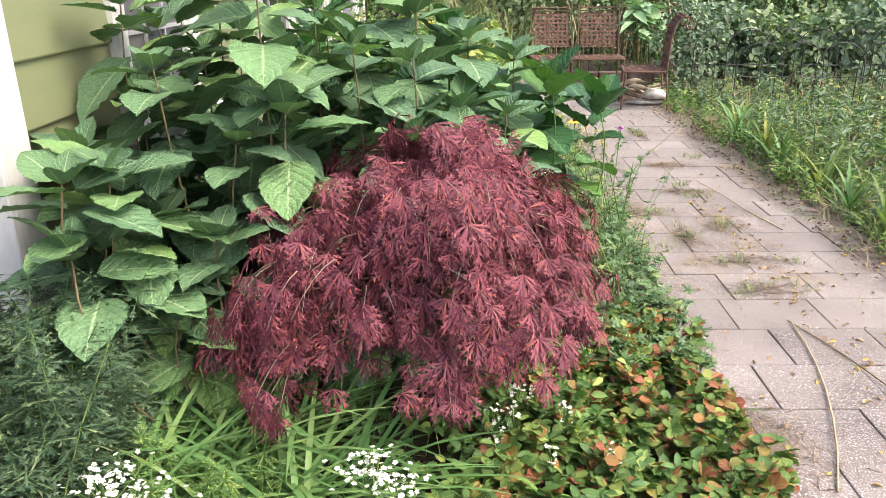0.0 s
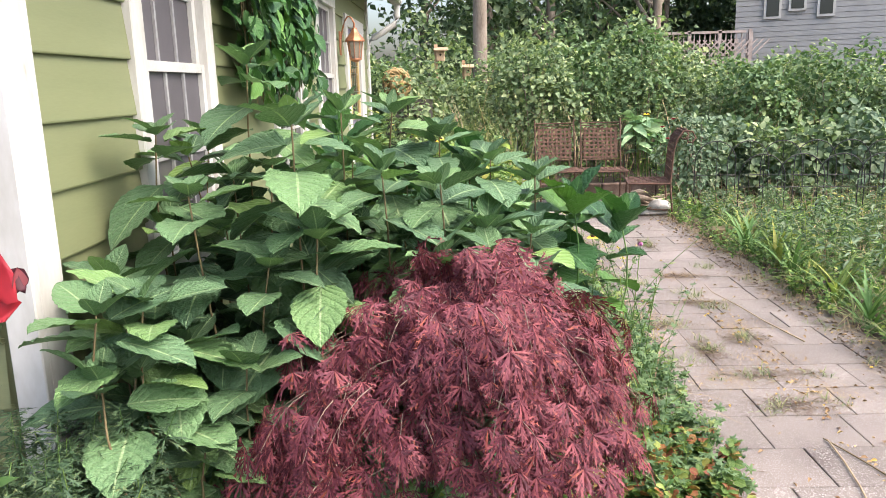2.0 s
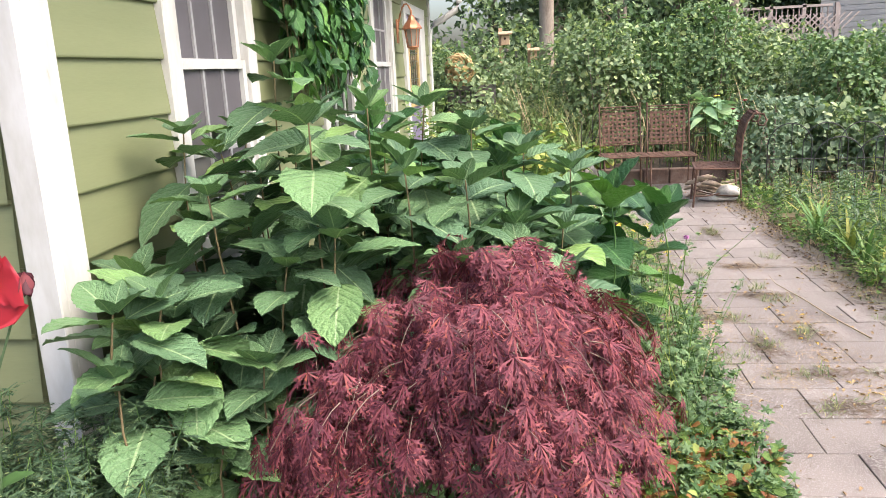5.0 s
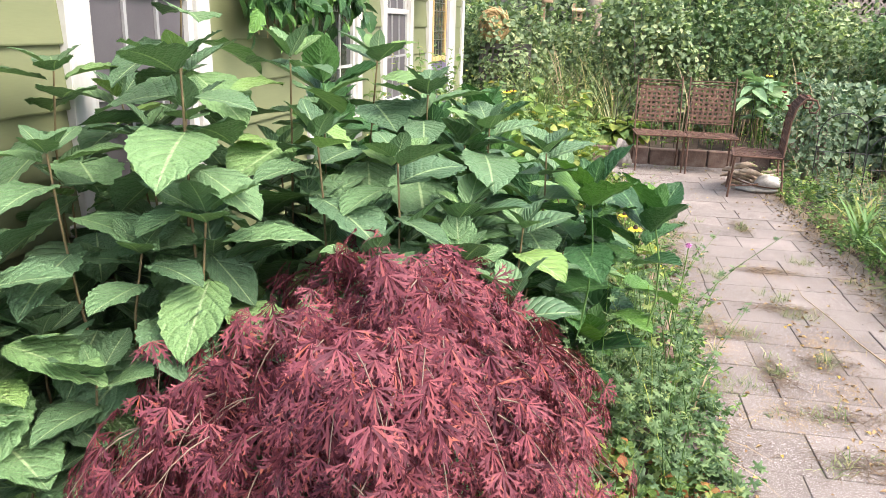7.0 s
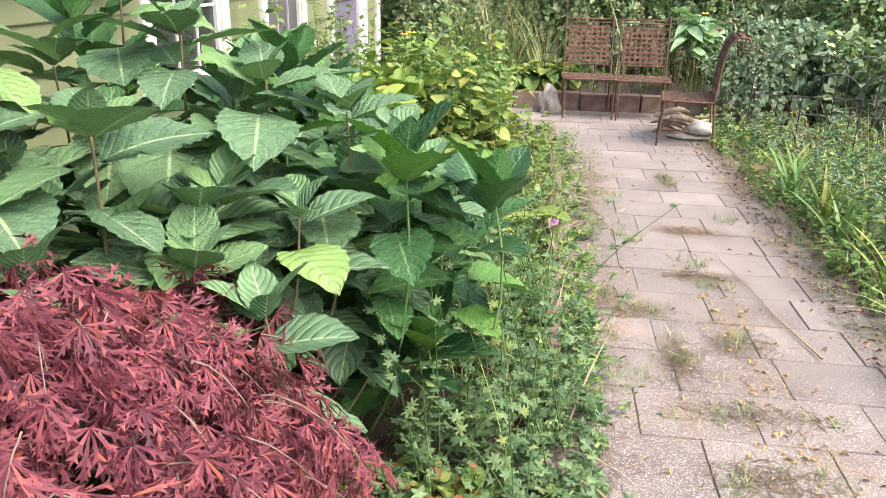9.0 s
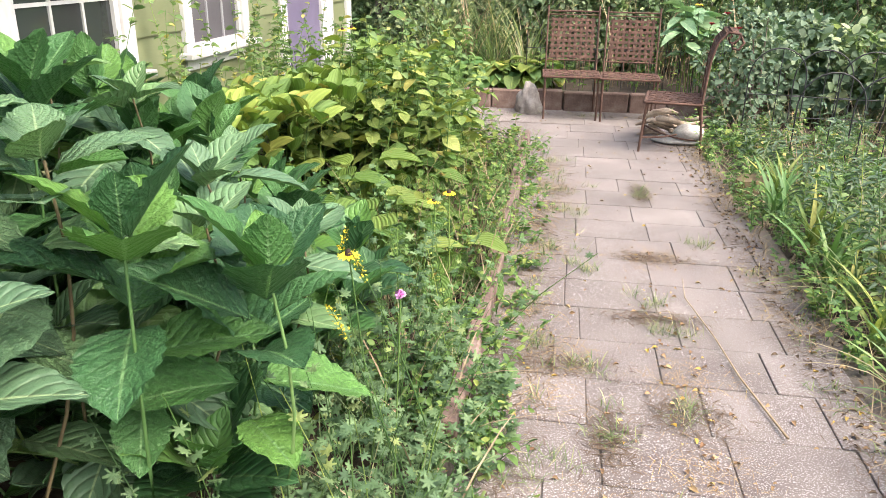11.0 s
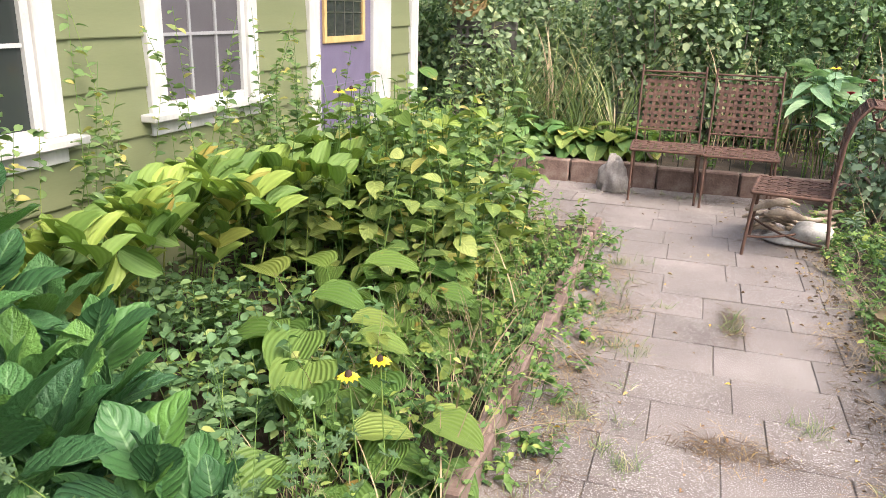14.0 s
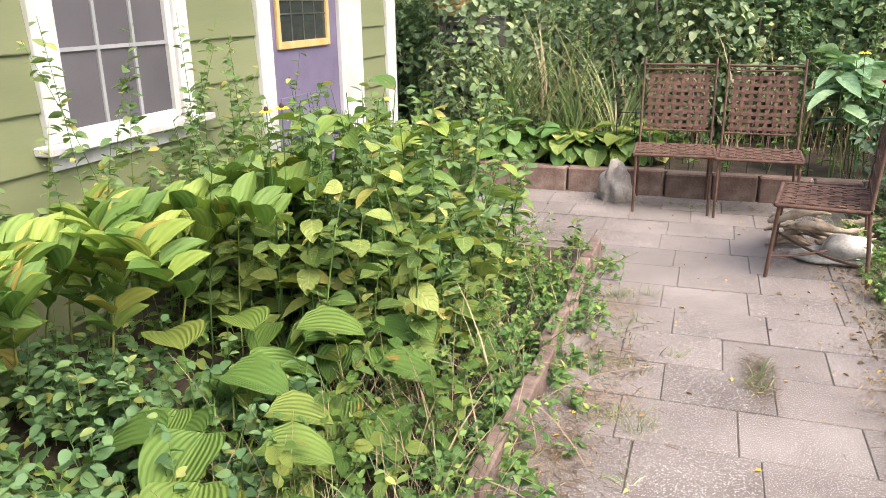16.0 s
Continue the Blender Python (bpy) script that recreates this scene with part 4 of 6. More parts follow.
far = [(0.15, 3.8, 1.25), (0.8, 3.5, 0.98), (0.58, 3.4, 1.08), (-0.35, 4.55, 1.05), (-0.05, 4.75, 0.9), (0.26, 4.35, 0.86), (0.42, 4.65, 0.7), (0.05, 4.4, 1.0), (0.5, 4.3, 0.6), (0.35, 3.9, 0.9),
       (-0.25, 5.1, 0.7), (0.16, 4.9, 0.62), (-0.6, 4.2, 1.2), (-0.1, 4.1, 1.15), (-0.45, 3.7, 1.38), (0.62, 3.8, 0.75)]
hydrangea("large green hydrangea bush with broad toothed leaves", -0.35, 2.85, near, 3, 0.0, fill_near)
hydrangea("broad-leaved green hydrangea beside the path", 0.05, 4.2, far[:3] + far[12:], 4, 0.05, (), GLO, GLOSSY, UPRIGHT, STRAP)
glossy = [*far[3:12], (-0.05, 5.0, 0.98), (0.1, 4.75, 0.95), (-0.3, 4.85, 1.05), (-0.45, 5.2, 1.0), (-0.2, 4.6, 1.12), (0.22, 5.05, 0.58), (-0.12, 5.3, 0.62), (0.36, 4.8, 0.58)]
hydrangea("glossy deep green hydrangea with upright pointed leaves", 0.0, 4.6, glossy, 14, 0.25, fill_far, GLO, GLOSSY, UPRIGHT, STRAP)

# --- red laceleaf maple ---
maple = tagged(empty("japanese_maple"), "weeping red laceleaf maple with finely cut drooping leaves", "small tree")
mr = np.random.default_rng(11)
MC = np.array([0.06, 2.5, 0.0])


def maple_point(a, rho):
    z = 0.56 + 0.40 * max(0.0, 1 - rho ** 2.3) ** 0.75 + 0.11 * min(0.0, math.cos(a)) * rho
    wide = 0.485 if math.cos(a) > 0 else 0.60
    return np.array([MC[0] + wide * rho * math.cos(a) + 0.1 * (1 - rho), MC[1] + 0.44 * rho * math.sin(a) + 0.08 * (1 - rho), z + 0.075 * math.sin(5 * a + 1.0) * rho + 0.045 * math.sin(9 * a) * rho])


runs = [(bend((0.12, 2.55, -0.03), (0.1, 2.52, 0.75), 0, 8, (0.05, 0.03, 0)), np.linspace(0.028, 0.014, 8))]
P, D, U, S = [], [], [], []
for i in range(84):
    a, rho = i * 2.399 + mr.normal(0, 0.25), ((i + 0.5) / 84) ** 0.5
    pad = maple_point(a, rho) + mr.normal(0, 0.045, 3)
    pad[2] = max(pad[2], 0.50)
    lift = mr.uniform(-0.05, 0.06)
    out0 = np.array([math.cos(a), 0.85 * math.sin(a), 0.0]) * (0.3 + rho)
    if i % 3 == 0:
        runs.append((bend((0.09, 2.51, 0.35 + 0.3 * mr.random()), pad + (0, 0, lift - 0.03), -0.04, 7), np.linspace(0.008, 0.0025, 7)))
    for j in range(7):
        b_ = a + mr.normal(0, 0.5)
        out = np.array([math.cos(b_), 0.85 * math.sin(b_), 0.0]) * (0.3 + rho)
        p = pad + (mr.normal(0, 0.055), mr.normal(0, 0.055), lift + mr.normal(0, 0.015))
        tip = p + out * 0.10 + (0, 0, -0.07 - 0.05 * rho - 0.04 * mr.random())
        runs.append((bend(p - out * 0.05, tip, -0.025, 5), np.linspace(0.0018, 0.0009, 5)))
        for k in range(5):
            u = mr.uniform(-0.25, 1.0)
            q = p + (tip - p) * u + mr.normal(0, 0.018, 3)
            d = out * 0.6 + (0, 0, -0.6 - 0.5 * u) + mr.normal(0, 0.26, 3)
            P.append(q), D.append(d), U.append(out * 0.8 + (0, -0.25, 0.7) + mr.normal(0, 0.3, 3)), S.append(mr.uniform(0.06, 0.105))
stuff("branchwork", tubes("branchwork", runs, 5), MAPLETWIG, maple)
M = frames(P, D, U, S)
order = np.argsort(np.array(P)[:, 1])
lace = [raw("leaf", *lacy(7, k, 0.2 + 0.1 * k, 1.15), True) for k in range(3)]
for me in lace:
    me.materials.append(MAPLE)
for n_, i in enumerate(order[:300]):
    put("leaf", lace[n_ % 3], None, maple).matrix_basis = Matrix(M[i].tolist())
stuff("foliage", scatter("foliage", lacy(7, 5, 0.3, 1.15), M[order[300:]]), MAPLE, maple)

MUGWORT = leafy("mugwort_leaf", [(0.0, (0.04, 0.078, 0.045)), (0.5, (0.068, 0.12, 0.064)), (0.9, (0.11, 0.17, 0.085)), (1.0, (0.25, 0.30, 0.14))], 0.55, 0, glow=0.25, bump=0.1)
OVAL = leaf(0.28, 4, 0.2, 0.15)
NARROW = leaf(0.12, 4, 0.2, 0.25)
TINY = leaf(0.3, 2, 0.2, 0.1)
THIN = blade(0.006, 4, 0.35)
TRIFOIL = join_protos([moved(leaf(0.36, 4, 0.2, 0.1, 0.08, 0.7, 0.6), Matrix.Rotation(a, 4, "Z")) for a in (-1.3, 0.0, 1.3)])
FEATHER = lacy(5, 9, 0.2)

# --- front bed: daylily blades, feathery artemisia, ground cover, white flowers ---
for k in range(15):
    b = in_box(1, -0.85, 0.05, 1.8, 2.35)
    tuft("daylily_clump", "clump of arching green daylily blades", b, 34, 0.58, blade(0.018, 7, 0.85), STRAP, 0.6, category="plant", r=np.random.default_rng(40 + k))
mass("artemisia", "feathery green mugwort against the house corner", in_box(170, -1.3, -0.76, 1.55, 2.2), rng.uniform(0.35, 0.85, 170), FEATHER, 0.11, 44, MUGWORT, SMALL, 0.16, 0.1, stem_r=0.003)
mass("artemisia", "low feathery mugwort shoots in the front bed", in_box(80, -1.2, -0.3, 1.6, 2.35), rng.uniform(0.12, 0.42, 80), FEATHER, 0.085, 20, SMALL, None, 0.2, 0.1)
gc = in_box(330, 0.15, 1.16, 1.75, 3.5)
gc = gc[gc[:, 0] < 1.15 + 0.04 * np.sin(gc[:, 1] * 9)]
mass("ground_cover", "red-tinged green strawberry-like ground cover", gc, rng.uniform(0.06, 0.19, len(gc)), TRIFOIL, 0.066, 9, REDDISH, None, 0.5, 0.3, 0.0, 0.9, 0.002)
g2 = in_box(120, -0.5, 0.75, 1.9, 2.7)
mass("ground_cover", "low mat of dark green whorled leaves", g2, rng.uniform(0.08, 0.2, len(g2)), leaf(0.22, 4, 0.2, 0.15, 0.08), 0.085, 8, SMALL, None, 0.4, 0.5, 0.0, 0.8, 0.002)
IVY = leafy("grey_green_lobed_leaf", [(0.0, (0.075, 0.135, 0.065)), (0.5, (0.125, 0.205, 0.095)), (0.9, (0.19, 0.28, 0.13)), (1.0, (0.30, 0.36, 0.13))], 0.5, 0, glow=0.25, bump=0.2)
g3 = in_box(280, 0.5, 1.18, 2.8, 4.9)
mass("ground_cover", "grey-green ivy-like ground cover", g3, rng.uniform(0.05, 0.24, len(g3)), lobed(5, 0.32, 3), 0.075, 9, IVY, None, 0.4, 0.3, 0.0, 0.9, 0.002)


def umbel(label, x, y, z, rad, n, seed):
    """White flower head: a stalk and many tiny florets."""
    r = np.random.default_rng(seed)
    f = tagged(empty("white_flower"), label, "flower", "white flowers")
    top = np.array([x, y, z])
    runs = [(bend((x + 0.03, y + 0.05, -0.03), top, 0, 5), np.linspace(0.004, 0.002, 5))]
    P = top + np.stack([r.normal(0, rad, n), r.normal(0, rad * 0.8, n), r.uniform(-0.02, 0.05, n)], 1)
    for p in P[:: max(1, n // 14)]:
        runs.append(([top - (0, 0, 0.07), p], 0.0012))
    put("stalk", tubes("stalk", runs, 4), SMALL, f)
    bud = join_protos([moved(leaf(0.45, 2, 0.3, -0.2), Matrix.Rotation(a, 4, "Z")) for a in (0, 1.26, 2.5, 3.8, 5.0)])
    stuff("flower_head", scatter("flower_head", bud, frames(P, rand_dirs(n, -0.3, 0.3, r), [[0, 0, 1]] * n + r.normal(0, 0.4, (n, 3)), 0.008)), WHITEPETAL, f)
    return f


umbel("cluster of small white flowers in the front bed", -0.02, 1.72, 0.40, 0.045, 70, 1)
umbel("cluster of small white flowers in the front bed", 0.05, 1.68, 0.37, 0.035, 45, 2)
umbel("cluster of small white flowers in the front bed", -0.66, 1.66, 0.40, 0.05, 80, 3)
umbel("cluster of small white flowers in the front bed", -0.55, 1.64, 0.36, 0.05, 60, 4)
for i in range(10):
    x, y = rng.uniform(0.3, 0.75), rng.uniform(2.1, 2.6)
    umbel("small white sedum flower in the ground cover", x, y, rng.uniform(0.14, 0.2), 0.013, 14, 10 + i)

# red hibiscus beside the house corner
hib = tagged(empty("hibiscus"), "large red hibiscus flower with a wilted bloom", "flower")
put("stem", tubes("stem", [(bend((-1.1, 1.75, -0.03), (-0.96, 1.8, 1.18), 0, 6), 0.0045), (bend((-1.05, 1.77, 0.8), (-0.87, 1.8, 1.22), 0, 6), 0.003)], 5), MUGWORT, hib)
for k in range(5):
    a = k * TAU / 5 + 0.3
    M1 = frames([(-0.96, 1.79, 1.19)], [(math.cos(a), -0.25 - 0.05 * (k % 2), math.sin(a))], [(0.1, -1, 0.1)], 0.095)
    put("petal", scatter("petal", leaf(0.62, 8, 0.1, 0.16, 0.05, 0.75, 0.22, 7, 0.035, k), M1, True), REDPETAL, hib)
put("stamen", tubes("stamen", [([(-0.96, 1.79, 1.19), (-0.955, 1.73, 1.2)], 0.005)], 6), YELLOWPETAL, hib)
put("wilted_bloom", scatter("wilted_bloom", leaf(0.3, 5, 0.6, 0.3, 0, seed=4), frames([(-0.87, 1.8, 1.23)] * 4, rand_dirs(4, -1.4, -0.7), rand_dirs(4, 0, 1), 0.06)), MAPLE, hib)
for k in range(8):
    M1 = frames([(-1.04, 1.78, 0.5 + 0.09 * k)], rand_dirs(1, -0.2, 0.5), [(0, 0, 1)], 0.1)
    put("leaf", scatter("leaf", leaf(0.3, 5, 0.2, 0.2, 0.1), M1), SMALL, hib)

PALEWEED = leafy("soft_green_weed_leaf", [(0.0, (0.085, 0.165, 0.075)), (0.5, (0.150, 0.255, 0.110)), (0.9, (0.220, 0.330, 0.140)), (1.0, (0.40, 0.40, 0.12))], 0.5, 0, glow=0.3, bump=0.2)
# --- strip beside the path and the middle of the bed ---
def strip(n, y0, y1, x0, x1, seed):
    return in_box(n, x0, x1, y0, y1, 0, np.random.default_rng(seed))


b = strip(60, 3.2, 5.2, 0.62, 1.02, 1)
mass("weed_clump", "airy grey-green weeds leaning over the path edge", b, rng.uniform(0.3, 0.85, len(b)), lobed(7, 0.3, 4), 0.055, 16, IVY, None, 0.28, 0.2, stem_r=0.0025)
b = strip(230, 4.4, 8.8, 0.45, 1.06, 2)
mass("weed_clump", "mixed low green weeds along the brick edging", b, rng.uniform(0.12, 0.4, len(b)), OVAL, 0.045, 16, SMALL, None, 0.3, 0.1, stem_r=0.002)
b = strip(130, 4.2, 8.8, 0.92, 1.2, 22)
mass("weed_clump", "leafy green weeds spilling over the path", b, rng.uniform(0.05, 0.2, len(b)), leaf(0.24, 4, 0.2, 0.2, 0.1), 0.06, 9, SMALL, None, 0.5, 0.1, stem_r=0.002)
tuft("dry_grass", "dry straw-coloured grass in the bed", strip(60, 4.6, 8.4, 0.3, 1.0, 3), 9, 0.36, THIN, STRAW, 0.4)
tuft("weed_grass", "green grass weeds in the bed", strip(70, 3.6, 8.6, 0.3, 1.05, 4), 9, 0.34, THIN, GRASS, 0.45)
b = strip(170, 7.3, 9.1, -0.98, 0.6, 5)
mass("jewelweed", "tall pale green jewelweed with small oval leaves", b, rng.uniform(0.45, 1.12, len(b)), leaf(0.29, 4, 0.2, 0.2), 0.115, 26, JEWEL, SMALL, 0.14, 0.2, stem_r=0.004)
b = strip(300, 4.7, 6.7, -1.0, 0.45, 6)
mass("jewelweed", "pale green low jewelweed in the bed", b, rng.uniform(0.12, 0.40, len(b)), leaf(0.3, 5, 0.2, 0.2), 0.075, 14, PALEWEED, None, 0.2, 0.2, stem_r=0.003)
b = strip(34, 5.6, 8.6, -1.0, -0.6, 7)
mass("thin_weed", "thin yellowing weed stems in front of the windows", b, rng.uniform(0.8, 1.55, len(b)), leaf(0.3, 4, 0.2, 0.2), 0.062, 44, JEWEL, SMALL, 0.13, 0.3, stem_r=0.003, taper=0.2)
b = strip(84, 7.0, 8.6, -0.5, 0.7, 8)
mass("leafy_perennial", "yellow-green perennial with broad drooping leaves", b, rng.uniform(0.45, 0.98, len(b)), leaf(0.34, 5, 0.2, 0.25), 0.17, 10, YELLOWGREEN, SMALL, 0.15, 0.3, stem_r=0.005)

b = strip(420, 4.3, 9.1, -1.05, 1.0, 41)
mass("ground_cover", "low mat of mixed green weeds over the bed", b, rng.uniform(0.05, 0.2, len(b)), leaf(0.3, 4, 0.2, 0.2, 0.08), 0.075, 10, SMALL, None, 0.5, 0.1, stem_r=0.002)
b = strip(200, 1.6, 3.6, -1.0, 1.0, 42)
mass("ground_cover", "low mat of mixed green weeds in the front bed", b, rng.uniform(0.04, 0.12, len(b)), leaf(0.3, 4, 0.2, 0.2, 0.08), 0.06, 9, SMALL, None, 0.5, 0.1, stem_r=0.002)
b = strip(60, 3.4, 8.8, 1.05, 1.28, 43)
mass("weed_clump", "straggly seedlings at the margin of the path", b, rng.uniform(0.03, 0.12, len(b)), OVAL, 0.035, 9, SMALL, None, 0.8, 0.1, stem_r=0.0015)
tuft("dry_grass", "dry stalks bent over the path", strip(26, 3.2, 7.5, 0.85, 1.05, 44), 3, 0.55, THIN, STRAW, 0.9)

SEAL = leafy("golden_paired_leaf", [(0.0, (0.11, 0.20, 0.05)), (0.5, (0.20, 0.30, 0.07)), (0.9, (0.33, 0.41, 0.09)), (1.0, (0.42, 0.33, 0.09))], 0.5, 0, glow=0.25, patch=(7, 0.68, (0.30, 0.19, 0.06)), bump=0.25, ribs=40)
# arching solomon's seal: paired leaves along a bent stem
for i, (x, y, dx, dy, ln) in enumerate([(-0.9, 6.3, 0.55, -0.3, 0.75), (-0.95, 6.7, 0.7, 0.05, 0.8), (-0.8, 6.9, 0.65, 0.1, 0.85), (-0.75, 6.4, 0.6, -0.45, 0.8), (-0.9, 7.1, 0.7, 0.25, 0.85), (-0.6, 6.1, 0.5, -0.3, 0.7), (-0.85, 7.4, 0.6, 0.3, 0.8), (-0.5, 6.6, 0.6, -0.25, 0.75), (-0.85, 6.0, 0.6, -0.2, 0.8), (-0.7, 5.7, 0.6, -0.1, 0.75), (-0.45, 6.95, 0.55, 0.1, 0.7), (-0.6, 7.3, 0.6, 0.2, 0.8), (-0.95, 5.75, 0.5, 0.3, 0.7), (-0.9, 6.15, 0.55, 0.25, 0.8), (-1.0, 6.9, 0.6, -0.2, 0.8), (-0.7, 6.75, 0.5, -0.35, 0.7), (-0.95, 7.25, 0.6, 0.1, 0.75), (-0.55, 5.85, 0.45, 0.2, 0.65)]):
    r = np.random.default_rng(60 + i)
    s = tagged(empty("solomons_seal"), "arching yellow-green stem with rows of paired leaves", "plant", "arching stems")
    d = np.array([dx, dy, 0])
    u = np.linspace(0, 1, 14)
    C = np.array([x, y, 0]) + d * (ln * (0.1 * u + 0.98 * u ** 1.6))[:, None] + np.stack([0 * u, 0 * u, 0.7 * np.sin(np.pi * np.minimum(0.6 * u + 0.02, 1))], 1)
    put("stem", tubes("stem", [(C, np.linspace(0.005, 0.002, 14))], 5), YELLOWGREEN, s)
    side = np.array([-dy, dx, 0]) / np.hypot(dx, dy)
    for k in range(3, 14):
        for sg in (-1, 1):
            dd = side * sg * 0.55 + d * 0.5 + (0, 0, (0.6 if i % 4 else -0.5)) + r.normal(0, 0.13, 3)
            lf = put("leaf", scatter("leaf", leaf(0.235, 7, 0.4, 0.08, 0, 0.6, 0.72, 5, 0.012, k), frames([C[k]], [dd], [side * sg * -0.9 + (0, 0, 0.7)], r.uniform(0.15, 0.21))), SEAL, s)


def hosta(label, x, y, n, size, seed, z=0.0, material=HOSTA, group="hostas"):
    r = np.random.default_rng(seed)
    h_ = tagged(empty("hosta"), label, "plant", group)
    for k in range(n):
        a = k * 2.4 + r.normal(0, 0.2)
        el = 0.95 - 0.75 * k / n + r.normal(0, 0.1)
        ln = size * r.uniform(0.8, 1.15)
        mid = np.array([x + math.cos(a) * ln * 0.75 * math.cos(el), y + math.sin(a) * ln * 0.75 * math.cos(el), z + ln * 1.25 * math.sin(el) + 0.05])
        put("stalk", tubes("stalk", [(bend((x, y, z - 0.02), mid, -0.03, 5), 0.004)], 4), HOSTA, h_)
        dd = (math.cos(a), math.sin(a), el - 0.75)
        put("leaf", scatter("leaf", leaf(0.40, 9, 0.3, 0.28, 0, 0.46, 0.68, 7, 0.014, k), frames([mid], [dd], [(0, 0, 1)], ln)), material, h_)
    return h_


for i, (x, y, n, s) in enumerate([(0.25, 6.3, 7, 0.24), (0.1, 6.75, 6, 0.22), (0.65, 5.5, 10, 0.2), (0.3, 7.1, 7, 0.19), (0.82, 5.75, 7, 0.17), (-0.1, 7.2, 6, 0.2), (0.55, 7.4, 6, 0.17), (0.35, 6.1, 6, 0.24), (0.45, 6.75, 6, 0.2), (0.0, 6.45, 6, 0.22)]):
    hosta("yellow-green hosta with ribbed, browning leaves", x, y, n, s * 1.15, 80 + i)
for i in range(14):
    hosta("green hosta in the raised bed behind the patio", -0.35 + 0.11 * i + rng.uniform(-0.04, 0.04), 10.95 + rng.uniform(-0.06, 0.3), 18, 0.205, 100 + i, 0.17, (HOSTA, YELLOWGREEN, STRAP)[i % 3], "back hostas")


def daisy(label, x, y, z, seed, rad=0.032):
    r = np.random.default_rng(seed)
    f = tagged(empty("yellow_flower"), label, "flower", "yellow flowers")
    put("stem", tubes("stem", [(bend((x + r.uniform(-0.08, 0.08), y + 0.06, -0.02), (x, y, z), 0, 6), 0.0025)], 4), SMALL, f)
    for k in range(10):
        a = k * TAU / 10
        put("petal", scatter("petal", leaf(0.24, 3, 0.2, 0.25), frames([(x, y, z)], [(math.cos(a), math.sin(a) - 0.3, 0.05)], [(0, -0.4, 1)], rad)), YELLOWPETAL, f)
    V, F = lathe([(0.0, 0.02), (0.007, 0.016), (0.011, 0.006), (0.010, 0.0)], 8)
    c = put("centre", raw("centre", V, F, smooth=True), SEED, f)
    c.location = (x, y - 0.003, z)


for i, (x, y, z) in enumerate([(0.80, 5.38, 0.56), (0.85, 5.48, 0.57), (-0.12, 7.25, 1.09), (-0.07, 7.29, 1.1), (0.78, 4.1, 0.8)]):
    daisy("black-eyed susan with yellow petals and dark centre", x, y, z, i)

GOLDENROD = surface("goldenrod_yellow", [(0.3, (0.55, 0.42, 0.02)), (0.7, (0.75, 0.6, 0.05))], 30, 90, 0.7, 0)


def spray(label, x, y, z, dx, seed):
    """A leaning goldenrod tip: a stem and many tiny yellow buds."""
    r = np.random.default_rng(seed)
    f = tagged(empty("goldenrod_flower"), label, "flower", "goldenrod tips")
    tip = np.array([x, y, z])
    root = np.array([x - dx * 2.2, y + 0.1, -0.02])
    C = bend(root, tip, -0.08, 9)
    put("stem", tubes("stem", [(C, np.linspace(0.003, 0.0012, 9))], 4), SMALL, f)
    u = r.uniform(0.86, 1.0, 45)
    P = root + (tip - root) * u[:, None] + np.array([0, 0, 0.32]) * (u * (1 - u))[:, None] + r.normal(0, 0.006, (45, 3))
    stuff("bud_spray", scatter("bud_spray", leaf(0.4, 2, 0.3, 0.1), frames(P, rand_dirs(45, 0.2, 1.2, r), [[0, 0, 1.0]] * 45 + r.normal(0, 0.4, (45, 3)), 0.008)), GOLDENROD, f)


for i, (x, y, z, dx) in enumerate([(0.8, 4.04, 0.84, -0.12), (0.84, 3.73, 0.82, -0.1), (0.72, 4.3, 0.8, 0.1)]):
    spray("small yellow goldenrod tip leaning out of the weeds", x, y, z, dx, 700 + i)
clover = tagged(empty("pink_flower"), "small round pink flower among the weeds", "flower")
put("stem", tubes("stem", [(bend((0.93, 3.92, -0.02), (0.97, 3.86, 0.8), 0, 6), 0.002)], 4), SMALL, clover)
cp = np.random.default_rng(720)
stuff("petal_head", scatter("petal_head", leaf(0.3, 3, 0.3, 0.1), frames([(0.97, 3.86, 0.805)] * 40, rand_dirs(40, -0.2, 1.4, cp), rand_dirs(40, 0, 1, cp), 0.016)), PINK, clover)

b = strip(26, 7.6, 8.9, -0.5, 0.45, 77)
mass("leafy_perennial", "light green perennial with large pointed leaves", b, rng.uniform(0.7, 1.12, len(b)), leaf(0.32, 6, 0.25, 0.3), 0.22, 9, SEAL, SMALL, 0.14, 0.35, stem_r=0.005)
b = strip(90, 5.6, 8.8, 0.2, 0.95, 78)
mass("weed_clump", "yellowing weeds with brown spotted leaves", b, rng.uniform(0.2, 0.5, len(b)), leaf(0.33, 4, 0.25, 0.3), 0.085, 10, HOSTA, STRAW, 0.25, 0.25, stem_r=0.002)

def bloom(label, x, y, z, rad, seed):
    """Loose red flower: a stem and two rings of cupped petals."""
    r = np.random.default_rng(seed)
    f = tagged(empty("red_flower"), label, "flower", "red flowers")
    put("stem", tubes("stem", [(bend((x + r.uniform(-0.1, 0.1), y + 0.1, z - 0.45), (x, y, z), 0, 6), 0.003)], 4), SMALL, f)
    for k in range(9):
        a, el = k * 2.4, 0.25 + 0.09 * k
        put("petal", scatter("petal", leaf(0.5, 4, 0.4, -0.2, 0, 0.7, 0.45), frames([(x, y, z)], [(math.cos(a) * math.cos(el), math.sin(a) * math.cos(el), math.sin(el))], [(0, 0, 1)], rad * (1 - 0.05 * k))), REDPETAL, f)


